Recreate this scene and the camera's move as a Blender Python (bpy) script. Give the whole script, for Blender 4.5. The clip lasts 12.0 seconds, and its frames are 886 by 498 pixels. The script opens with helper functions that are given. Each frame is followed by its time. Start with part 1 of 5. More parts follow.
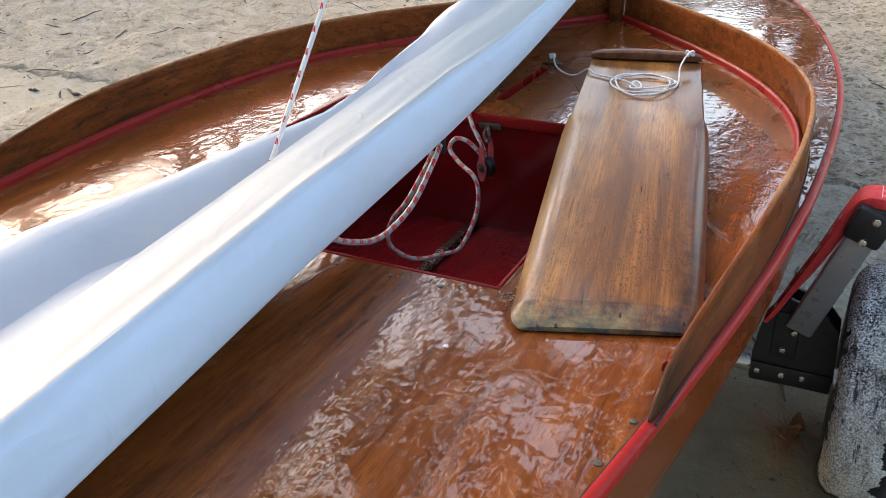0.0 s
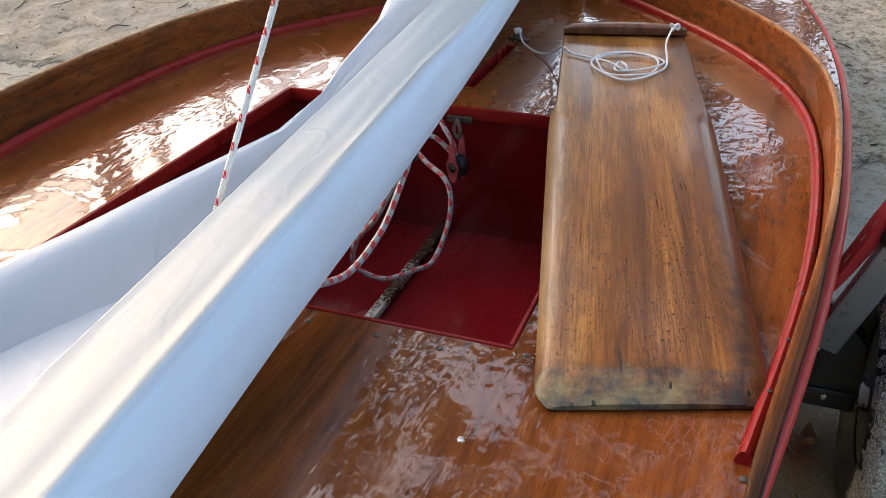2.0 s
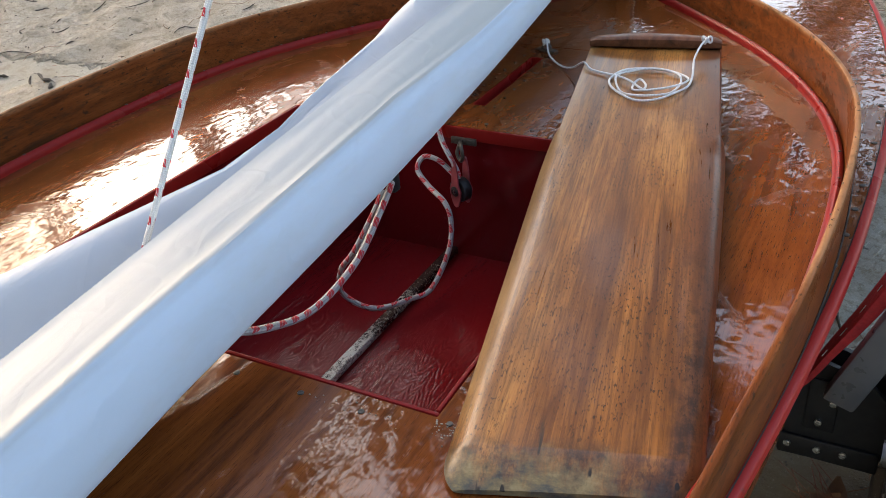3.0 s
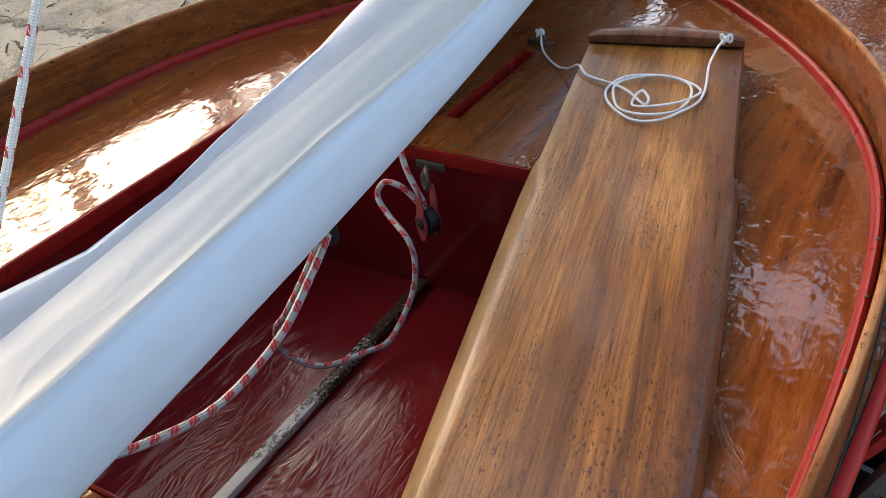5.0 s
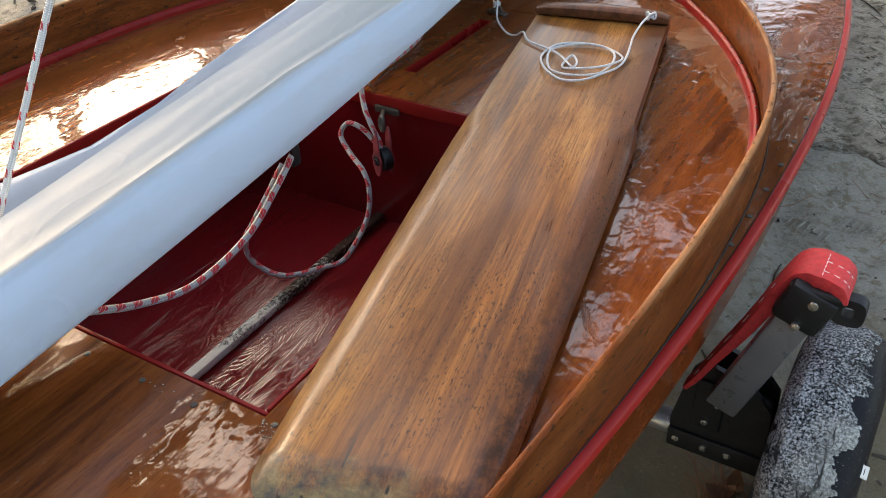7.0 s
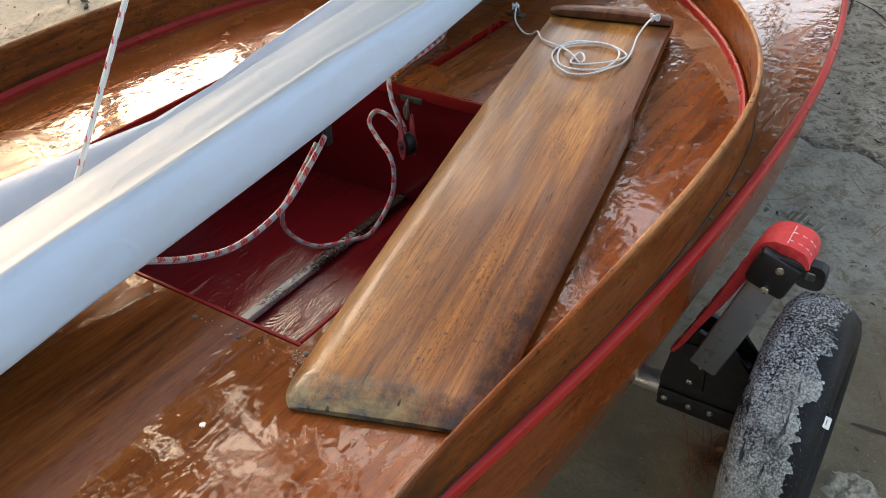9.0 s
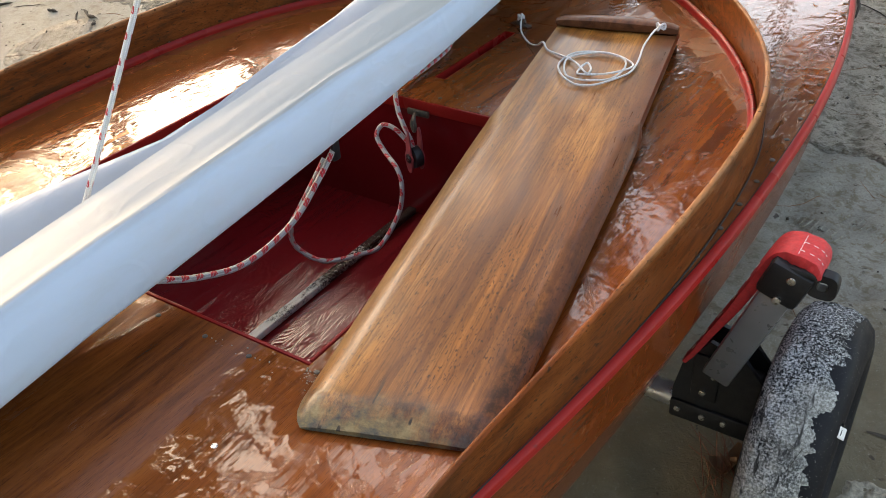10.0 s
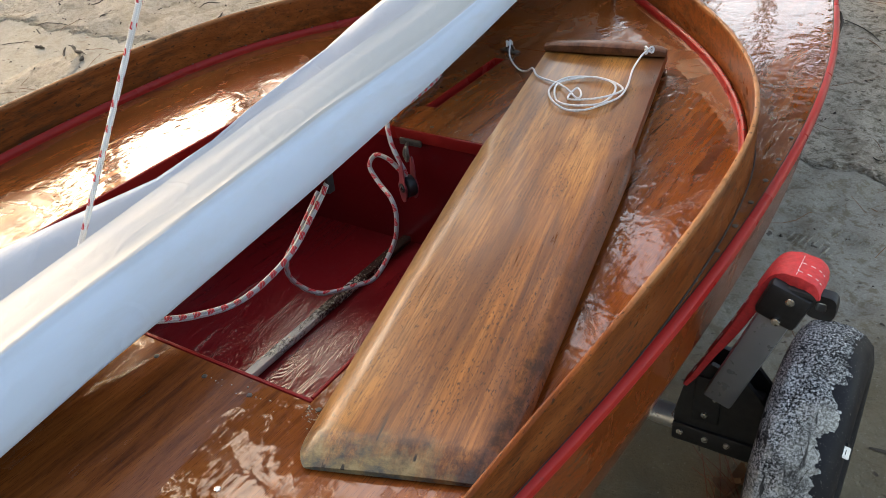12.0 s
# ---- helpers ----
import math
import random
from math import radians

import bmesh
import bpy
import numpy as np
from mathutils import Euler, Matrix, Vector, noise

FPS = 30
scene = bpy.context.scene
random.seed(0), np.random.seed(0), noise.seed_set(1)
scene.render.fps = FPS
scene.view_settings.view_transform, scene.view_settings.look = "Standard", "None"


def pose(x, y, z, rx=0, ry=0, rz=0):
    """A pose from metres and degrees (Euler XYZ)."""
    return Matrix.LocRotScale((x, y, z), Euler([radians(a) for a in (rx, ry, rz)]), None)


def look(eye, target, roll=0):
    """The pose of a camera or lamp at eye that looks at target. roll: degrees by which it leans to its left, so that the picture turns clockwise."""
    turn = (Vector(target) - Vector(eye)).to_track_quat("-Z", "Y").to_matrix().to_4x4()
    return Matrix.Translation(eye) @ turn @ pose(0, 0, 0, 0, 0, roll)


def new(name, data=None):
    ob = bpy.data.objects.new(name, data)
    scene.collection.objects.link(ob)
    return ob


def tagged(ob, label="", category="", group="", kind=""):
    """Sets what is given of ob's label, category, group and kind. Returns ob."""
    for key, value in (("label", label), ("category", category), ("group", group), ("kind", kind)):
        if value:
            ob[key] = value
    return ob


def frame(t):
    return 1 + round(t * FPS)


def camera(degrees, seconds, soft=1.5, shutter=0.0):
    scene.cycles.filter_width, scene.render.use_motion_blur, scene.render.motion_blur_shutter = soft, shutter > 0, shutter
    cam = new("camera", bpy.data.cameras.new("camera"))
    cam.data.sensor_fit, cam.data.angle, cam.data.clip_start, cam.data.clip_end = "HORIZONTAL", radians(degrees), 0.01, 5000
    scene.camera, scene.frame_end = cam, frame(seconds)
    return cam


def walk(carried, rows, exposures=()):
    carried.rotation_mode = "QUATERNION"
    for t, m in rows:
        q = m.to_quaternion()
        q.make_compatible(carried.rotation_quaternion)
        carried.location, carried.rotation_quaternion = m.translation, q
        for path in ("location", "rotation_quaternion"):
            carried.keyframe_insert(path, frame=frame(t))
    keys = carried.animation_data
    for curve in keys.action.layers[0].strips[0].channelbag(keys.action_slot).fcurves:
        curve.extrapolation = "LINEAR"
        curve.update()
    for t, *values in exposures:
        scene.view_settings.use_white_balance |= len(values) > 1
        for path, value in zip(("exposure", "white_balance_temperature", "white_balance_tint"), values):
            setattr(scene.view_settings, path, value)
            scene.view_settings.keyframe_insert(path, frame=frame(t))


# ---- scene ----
cam = camera(53.7, 12.0, 0.8)
# the walk: its length, the first eye and how the first camera is turned to the boat
METRES, EYE_X, EYE_Y, EYE, TILT, LEAN, TURN = 1.25, 0.6715, -1.7306, 1.071, -26.356, 1.160, 26.243
ROWS = [
    (0.0, 0.0, 0.0, 0.0, 0.0, 0.0, 0.0),
    (0.5, -0.007, 0.0623, 0.0214, -1.29, -1.68, -0.1),
    (1.0, -0.0456, 0.1343, 0.0574, -3.7, -2.39, 0.63),
    (1.5, -0.0674, 0.1546, 0.0733, -4.94, -2.77, 1.38),
    (2.0, -0.0515, 0.1673, 0.0817, -4.63, -3.16, 2.44),
    (2.5, 0.0088, 0.202, 0.0983, -2.24, -3.41, 2.79),
    (3.0, 0.0895, 0.2154, 0.1282, 2.27, -3.83, 1.6),
    (3.5, 0.1232, 0.2486, 0.144, 4.88, -5.03, 1.68),
    (5.5, 0.1644, 0.4127, 0.2447, 3.26, -8.27, 0.65),
    (6.0, 0.1511, 0.3704, 0.2316, 0.3, -7.07, 1.47),
    (6.5, 0.1899, 0.3047, 0.2123, 2.34, -7.91, -0.44),
    (7.0, 0.2302, 0.2358, 0.1889, 4.36, -8.79, -1.6),
    (9.0, 0.2585, 0.1176, 0.1651, 6.42, -8.4, -2.5),
    (9.5, 0.2591, 0.1193, 0.1674, 6.29, -8.43, -2.17),
    (10.0, 0.2578, 0.1206, 0.1734, 6.88, -7.98, -1.58),
    (10.5, 0.2546, 0.1247, 0.1763, 7.98, -7.37, -1.06),
    (11.0, 0.2565, 0.1286, 0.1793, 8.09, -7.14, -0.61),
    (11.5, 0.2521, 0.1247, 0.1816, 7.23, -7.19, -0.22),
    (12.0, 0.2513, 0.123, 0.1829, 6.12, -6.57, 0.04),
]
BASE = pose(EYE_X, EYE_Y, EYE, TILT, LEAN, TURN)
EXPOSURES = [(0.0, 2.38, 7100, 10), (0.8, 2.29, 7150, 10), (3.5, 2.24, 7150, 10), (6.0, 2.24, 7450, 10), (9.5, 2.33, 8000, 10), (12.0, 2.35, 7900, 10)]
walk(cam, [(t, BASE @ pose(METRES * x, METRES * y, METRES * z, 90 + pitch, roll, yaw)) for t, x, y, z, yaw, pitch, roll in ROWS], EXPOSURES)
# ---- light ----
world = bpy.data.worlds.new("sky")
scene.world = world
world.use_nodes = True
wn = world.node_tree.nodes
sky = wn.new("ShaderNodeTexSky")
sky.sky_type, sky.sun_disc = "NISHITA", False
sky.sun_elevation, sky.sun_rotation = radians(30), radians(-72)
sky.dust_density, sky.air_density, sky.ozone_density = 3.0, 1.0, 0.0
wn["Background"].inputs[1].default_value = 0.16
world.node_tree.links.new(sky.outputs[0], wn["Background"].inputs[0])
sun_data = bpy.data.lights.new("sun", "SUN")
sun_data.energy, sun_data.angle, sun_data.color = 0.16, radians(14), (1.0, 0.84, 0.62)
sun = new("sun", sun_data)
# low, from port, a little ahead
sun.matrix_world = look((-5.7, 1.85, 3.46), (0, 0, 0))

DECK = 0.55          # height of the deck over the sand beside the wheel


# ---- builders ----
ORIGIN = {}


def thing(name, loc, label, category, group="", kind=""):
    ob = new(name)
    ob.empty_display_size = 0.05
    ob.location = loc
    ORIGIN[ob.name] = Vector(loc)
    return tagged(ob, label, category, group, kind)


def mesh_of(bm, name, mat, shift=Vector((0, 0, 0)), smooth=True, recalc=True):
    if recalc:
        bmesh.ops.recalc_face_normals(bm, faces=bm.faces)
    if shift.length > 0:
        bmesh.ops.translate(bm, verts=bm.verts, vec=-shift)
    me = bpy.data.meshes.new(name)
    bm.to_mesh(me)
    bm.free()
    if mat:
        me.materials.append(mat)
    if smooth:
        me.polygons.foreach_set("use_smooth", [True] * len(me.polygons))
        me.set_sharp_from_angle(angle=radians(38))
    return me


def part(name, bm, mat, parent, label="", smooth=True):
    """One mesh, given in the world's metres, as a child of a thing or of a part."""
    shift = ORIGIN[parent.name]
    ob = new(name, mesh_of(bm, name, mat, shift, smooth))
    ob.parent = parent
    ORIGIN[ob.name] = shift
    if label:
        ob["label"] = label
    return ob


def single(name, bm, mat, loc, label, category, group="", kind="", smooth=True):
    """A thing that is one mesh."""
    ob = new(name, mesh_of(bm, name, mat, Vector(loc), smooth))
    ob.location = loc
    ORIGIN[ob.name] = Vector(loc)
    return tagged(ob, label, category, group, kind)


def spline(points, n):
    """A smooth curve through the points, n steps a span."""
    p = np.array(points, float)
    p = np.vstack([2 * p[0] - p[1], p, 2 * p[-1] - p[-2]])
    out = []
    for i in range(1, len(p) - 2):
        a, b, c, d = p[i - 1], p[i], p[i + 1], p[i + 2]
        for k in range(n):
            t = k / n
            out.append(0.5 * (2 * b + (c - a) * t + (2 * a - 5 * b + 4 * c - d) * t * t + (3 * b - a - 3 * c + d) * t ** 3))
    out.append(p[-2])
    return np.array(out)


def loft(bm, rings, closed=True, caps=True, uv=None):
    """Skin rings of equal length."""
    vs = [[bm.verts.new(p) for p in ring] for ring in rings]
    m = len(vs[0])
    layer = bm.loops.layers.uv.verify() if uv is not None else None
    for i in range(len(vs) - 1):
        for j in range(m if closed else m - 1):
            k = (j + 1) % m
            face = bm.faces.new((vs[i][j], vs[i][k], vs[i + 1][k], vs[i + 1][j]))
            if layer:
                for loop, (a, b) in zip(face.loops, ((i, j), (i, j + 1), (i + 1, j + 1), (i + 1, j))):
                    loop[layer].uv = (uv[a], b / m)
    if closed and caps:
        bm.faces.new(vs[0])
        bm.faces.new(vs[-1])
    return bm


def tube(bm, points, radius, n=10):
    """A round bar along points; radius may vary along it. Its uv runs along it in metres."""
    p = np.array(points, float)
    r = np.broadcast_to(np.array(radius, float), (len(p),))
    d = np.gradient(p, axis=0)
    d /= np.linalg.norm(d, axis=1)[:, None]
    a = np.cross(d[0], (0, 0, 1)) if abs(d[0][2]) < 0.9 else np.cross(d[0], (1, 0, 0))
    rings, length, uv = [], 0.0, []
    for i in range(len(p)):
        a = a - d[i] * a.dot(d[i])
        a /= np.linalg.norm(a)
        b = np.cross(d[i], a)
        if i:
            length += np.linalg.norm(p[i] - p[i - 1])
        uv.append(length)
        rings.append([p[i] + r[i] * (a * math.cos(2 * math.pi * k / n) + b * math.sin(2 * math.pi * k / n)) for k in range(n)])
    return loft(bm, rings, uv=uv)


def rail(bm, line, profile):
    """A bar along a level line [(x, y, z)], its profile [(outward, up)] turned with the line. Outward is to the right of travel."""
    p = np.array(line, float)
    d = np.gradient(p[:, :2], axis=0)
    d /= np.linalg.norm(d, axis=1)[:, None]
    rings = []
    for i in range(len(p)):
        prof = profile(i) if callable(profile) else profile
        out = np.array((d[i][1], -d[i][0]))
        rings.append([(p[i][0] + out[0] * a, p[i][1] + out[1] * a, p[i][2] + b) for a, b in prof])
    return loft(bm, rings)


def box(bm, centre, size, turn=None, bevel=0.0, segments=2):
    m = Matrix.Translation(centre) @ (turn.to_4x4() if turn else Matrix()) @ Matrix.Diagonal((*size, 1))
    made = bmesh.ops.create_cube(bm, size=1.0, matrix=m)["verts"]
    if bevel:
        edges = list({e for v in made for e in v.link_edges})
        bmesh.ops.bevel(bm, geom=edges, offset=bevel, segments=segments, profile=0.5, affect="EDGES")
    return bm


def disc(bm, centre, axis, radius, depth, n=16, bevel=0.0):
    turn = Vector(axis).to_track_quat("Z", "Y").to_matrix().to_4x4()
    made = bmesh.ops.create_cone(bm, cap_ends=True, segments=n, radius1=radius, radius2=radius, depth=depth, matrix=Matrix.Translation(centre) @ turn)["verts"]
    if bevel:
        edges = [e for e in {e for v in made for e in v.link_edges} if any(len(f.verts) > 4 for f in e.link_faces)]
        bmesh.ops.bevel(bm, geom=edges, offset=bevel, segments=2, profile=0.5, affect="EDGES")
    return bm


# ---- materials ----
class Nodes:
    """Short hand for one node material."""

    def __init__(self, name, mat=None):
        self.mat = mat or bpy.data.materials.new(name)
        self.mat.use_nodes = True
        self.tree = self.mat.node_tree
        self.shader = self.tree.nodes["Principled BSDF"]

    def node(self, kind, **inputs):
        n = self.tree.nodes.new(kind)
        for key, value in inputs.items():
            self.put(n.inputs[key.replace("_", " ")], value)
        return n

    def put(self, socket, value):
        if isinstance(value, bpy.types.NodeSocket):
            self.tree.links.new(value, socket)
        else:
            socket.default_value = value

    def set(self, **inputs):
        for key, value in inputs.items():
            self.put(self.shader.inputs[key.replace("_", " ")], value)
        return self

    def coords(self, scale=(1, 1, 1), turn=(0, 0, 0), kind="Object", move=(0, 0, 0)):
        tc = self.tree.nodes.new("ShaderNodeTexCoord")
        return self.node("ShaderNodeMapping", Vector=tc.outputs[kind], Scale=scale, Rotation=turn, Location=move).outputs[0]

    def noise(self, vector, scale, detail=4.0, rough=0.55, distort=0.0):
        return self.node("ShaderNodeTexNoise", Vector=vector, Scale=scale, Detail=detail, Roughness=rough, Distortion=distort).outputs[0]

    def ramp(self, value, *stops):
        n = self.node("ShaderNodeValToRGB", Fac=value)
        e = n.color_ramp.elements
        while len(e) < len(stops):
            e.new(0.5)
        for el, (at, col) in zip(e, stops):
            el.position = at
            el.color = (*col, 1) if isinstance(col, tuple) else (col, col, col, 1)
        return n.outputs[0]

    def mix(self, fac, a, b, how="MIX"):
        n = self.tree.nodes.new("ShaderNodeMix")
        n.data_type, n.blend_type = "RGBA", how
        self.put(n.inputs[0], fac)
        self.put(n.inputs[6], a if isinstance(a, bpy.types.NodeSocket) else (*a, 1))
        self.put(n.inputs[7], b if isinstance(b, bpy.types.NodeSocket) else (*b, 1))
        return n.outputs[2]

    def math(self, how, a, b=0.0):
        n = self.tree.nodes.new("ShaderNodeMath")
        n.operation = how
        self.put(n.inputs[0], a)
        self.put(n.inputs[1], b)
        return n.outputs[0]

    def bump(self, height, strength, distance, normal=None):
        n = self.node("ShaderNodeBump", Height=height, Strength=strength, Distance=distance)
        if normal:
            self.put(n.inputs["Normal"], normal)
        return n.outputs[0]


def varnished_ply(name, dark, mid, light, turn=0.0, wet=1.0, coat=0.8, dull=1.0, gloss=0.5, dry=0.5):
    """Varnished mahogany ply, grain along y. Where a film of water lies it mirrors; between the films the old varnish is dull."""
    n = Nodes(name)
    long = n.coords((14, 1.1, 14), (0, 0, turn))
    warp = n.noise(n.coords((2.2, 0.9, 2.2), (0, 0, turn)), 2.0, 3.0)
    grain = n.noise(long, 4.0, 8.0, 0.62, 0.7)
    figure = n.noise(n.coords((7, 3.0, 7), (0, 0, turn)), 2.6, 5.0, 0.6, 1.6)
    pores = n.noise(n.coords((150, 9, 150), (0, 0, turn)), 5.0, 3.0, 0.7)
    tone = n.math("ADD", n.math("MULTIPLY", grain, 0.55), n.math("ADD", n.math("MULTIPLY", warp, 0.28), n.math("MULTIPLY", figure, 0.22)))
    colour = n.ramp(tone, (0.38, dark), (0.52, mid), (0.68, light))
    colour = n.mix(n.ramp(pores, (0.34, 0.75), (0.46, 0.0)), colour, dark)
    film = n.noise(n.coords((1, 0.62, 1), (0, 0, 0), "Object", (0.13, 0.4, 0)), 6.0, 10.0, 0.70, 0.7)
    edge = n.ramp(film, (0.430, 0.0), (0.450, 1.0))
    swell = n.noise(n.coords((1, 0.8, 1), (0, 0, 0.5)), 15.0, 2.0, 0.4, 0.5)
    ripple = n.noise(n.coords((1, 0.8, 1), (0, 0, 0.2)), 52.0, 1.0, 0.4, 0.35)
    beads = n.noise(n.coords((1, 0.30, 1), (0, 0, 0.06)), 135.0, 1.0, 0.4, 0.2)
    fine = n.noise(n.coords((190, 12, 190), (0, 0, turn)), 1.6, 3.0, 0.6)
    # still pools between the ruffled patches
    stir = n.ramp(n.noise(n.coords((1, 0.7, 1), (0, 0, 0.3), "Object", (0.6, 0.2, 0)), 7.5, 2.0, 0.5, 0.6), (0.42, 0.42), (0.56, 1.3))
    b1 = n.bump(swell, 1.0, 0.00060 * wet)
    b2 = n.bump(n.math("MULTIPLY", n.math("SUBTRACT", ripple, 0.5), stir), 1.0, 0.00056 * wet, b1)
    b3 = n.bump(edge, 1.0, 0.00014 * wet, n.bump(n.math("MULTIPLY", n.math("MULTIPLY", n.math("SUBTRACT", beads, 0.5), stir), n.ramp(edge, (0.0, 1.0), (1.0, 0.55))), 1.0, 0.00030 * wet, b2))
    b4 = n.bump(fine, 1.0, 0.00005 * wet, b3)
    rough = n.mix(edge, (0.34 * dull,) * 3, (0.20 * dull,) * 3)
    n.set(Base_Color=colour, Roughness=rough, Normal=b4, Specular_IOR_Level=gloss)
    n.set(Coat_Weight=n.ramp(edge, (0.0, coat * dry), (1.0, coat)), Coat_Roughness=n.ramp(edge, (0.0, 0.014 * dull), (1.0, 0.006 * dull)), Coat_IOR=1.52, Coat_Normal=b4)
    return n.mat


def worn_lit_edge(mat, level, pale):
    """Rub the varnish off above a level of the object's own height; the pale tone also paints the rim's highlight."""
    n = Nodes("", mat)
    old = n.shader.inputs["Base Color"].links[0].from_socket
    sep = n.node("ShaderNodeSeparateXYZ", Vector=n.coords())
    lift = n.math("ADD", sep.outputs[2], n.math("MULTIPLY", n.math("SUBTRACT", n.noise(n.coords((9, 9, 30)), 3.0, 5.0, 0.65), 0.5), 0.014))
    worn = n.mix(n.ramp(lift, (level - 0.006, 0.0), (level + 0.003, 0.8)), old, pale)
    grime = n.ramp(n.noise(n.coords((7, 3.5, 16)), 3.0, 6.0, 0.7), (0.53, 0.0), (0.64, 0.6))
    # the after end is weathered almost black
    end = n.ramp(n.math("ADD", sep.outputs[1], n.math("ADD", n.math("MULTIPLY", n.noise(n.coords((12, 7, 12)), 2.0, 5.0, 0.7), 0.2), 1.0)), (0.10, 0.85), (0.19, 0.0))
    worn = n.mix(n.math("MAXIMUM", grime, end), worn, (0.040, 0.020, 0.010))
    dots = n.ramp(n.noise(n.coords((90, 40, 90)), 1.5, 3.0, 0.6), (0.62, 0.0), (0.67, 0.85))
    worn = n.mix(dots, worn, (0.030, 0.015, 0.008))
    n.set(Base_Color=worn)
    return mat


def board_wood():
    n = Nodes("board_wood")
    sep = n.node("ShaderNodeSeparateXYZ", Vector=n.coords())
    grain = n.noise(n.coords((16, 0.8, 16)), 5.0, 8.0, 0.66, 0.6)
    broad = n.noise(n.coords((6.5, 0.55, 6.5), (0, 0, 0.03)), 2.0, 3.0, 0.5, 0.7)
    tone = n.math("ADD", n.math("MULTIPLY", grain, 0.5), n.math("MULTIPLY", broad, 0.55))
    colour = n.ramp(tone, (0.38, (0.062, 0.0205, 0.0070)), (0.50, (0.180, 0.066, 0.0130)), (0.58, (0.265, 0.109, 0.0235)), (0.68, (0.38, 0.176, 0.049)))
    fibre = n.noise(n.coords((420, 12, 420)), 1.0, 5.0, 0.72)
    colour = n.mix(n.ramp(fibre, (0.40, 0.6), (0.52, 0.0)), colour, (0.072, 0.024, 0.006))
    # a darker streak down the middle and a plum-brown starboard edge
    off = n.math("ABSOLUTE", n.math("ADD", n.math("SUBTRACT", sep.outputs[0], -0.004), n.math("MULTIPLY", n.math("SUBTRACT", broad, 0.5), 0.11)))
    # the streak is wood figure with a dark reflection painted in
    streak = n.math("MULTIPLY", n.ramp(off, (0.0, 1.0), (0.026, 0.0)), n.ramp(n.noise(n.coords((6, 1.5, 6)), 2.0, 3.0), (0.35, 0.2), (0.6, 0.85)))
    colour = n.mix(streak, colour, (0.062, 0.021, 0.008))
    plum = n.ramp(n.math("ADD", sep.outputs[0], n.math("MULTIPLY", n.math("SUBTRACT", n.noise(n.coords((5, 2, 5)), 3.0, 5.0), 0.5), 0.05)), (0.072, 0.0), (0.098, 0.7))
    colour = n.mix(plum, colour, n.mix(grain, (0.060, 0.019, 0.010), (0.165, 0.062, 0.030)))
    # open pores in clusters
    flecks = n.noise(n.coords((330, 88, 330), (0, 0, 0.02)), 1.4, 3.0, 0.62)
    worn = n.noise(n.coords((1, 0.5, 1)), 9.0, 5.0, 0.6)
    fleck = n.math("MULTIPLY", n.ramp(flecks, (0.575, 0.0), (0.635, 0.85)), n.ramp(worn, (0.42, 0.05), (0.56, 1.0)))
    colour = n.mix(fleck, colour, (0.016, 0.009, 0.006))
    # pale bare wood along the rubbed port edge
    rub = n.math("SUBTRACT", n.math("MULTIPLY", sep.outputs[0], -1.0), n.math("ADD", n.math("MULTIPLY", n.math("MINIMUM", sep.outputs[1], 0.62), 0.029), n.math("MULTIPLY", n.noise(n.coords((8, 3, 8)), 3.0, 4.0), 0.022)))
    colour = n.mix(n.math("MULTIPLY", n.ramp(rub, (0.074, 0.0), (0.087, 0.75)), n.ramp(sep.outputs[1], (0.05, 0.15), (0.16, 1.0))), colour, n.mix(grain, (0.24, 0.12, 0.045), (0.46, 0.28, 0.125)))
    # brown patina in broad patches
    patina = n.ramp(n.noise(n.coords((2.6, 1.1, 2.6), (0, 0, 0), "Object", (0.3, 0.1, 0)), 2.4, 6.0, 0.65), (0.50, 0.0), (0.64, 0.6))
    colour = n.mix(patina, colour, (0.082, 0.030, 0.010))
    # brown-black mottling worn into the bevels of the foot and the starboard edge
    rim = n.math("MAXIMUM", n.ramp(n.math("SUBTRACT", sep.outputs[1], n.math("MULTIPLY", sep.outputs[0], 0.12)), (0.046, 1.0), (0.066, 0.0)), n.math("MULTIPLY", n.ramp(sep.outputs[0], (0.068, 0.0), (0.086, 1.0)), n.ramp(sep.outputs[1], (0.12, 1.0), (0.45, 0.25))))
    mottle = n.ramp(n.noise(n.coords((1, 0.6, 1)), 42.0, 7.0, 0.72), (0.43, 0.0), (0.60, 0.9))
    colour = n.mix(n.math("MULTIPLY", rim, mottle), colour, (0.030, 0.015, 0.008))
    # weathered tip: khaki, grey-green and blue-black, split by short checks
    tip = n.ramp(n.math("ADD", sep.outputs[1], n.math("MULTIPLY", n.noise(n.coords((16, 5, 16)), 2.4, 6.0, 0.7), 0.10)), (0.0, 1.0), (0.060, 1.0), (0.096, 0.0))
    stain = n.ramp(n.noise(n.coords((9, 16, 9)), 2.3, 7.0, 0.68), (0.38, (0.022, 0.024, 0.032)), (0.47, (0.060, 0.066, 0.058)), (0.55, (0.145, 0.118, 0.062)), (0.68, (0.27, 0.21, 0.11)))
    colour = n.mix(n.math("MULTIPLY", tip, 0.88), colour, stain)
    checks = n.math("MULTIPLY", n.ramp(n.noise(n.coords((90, 6, 90)), 1.0, 2.0, 0.5), (0.30, 1.0), (0.335, 0.0)), n.ramp(sep.outputs[1], (0.05, 1.0), (0.09, 0.0)))
    colour = n.mix(checks, colour, (0.02, 0.016, 0.012))
    b = n.bump(grain, 0.15, 0.001, n.bump(flecks, 0.25, 0.0006, n.bump(n.noise(n.coords((40, 5, 40)), 1.0, 3.0), 0.3, 0.0006)))
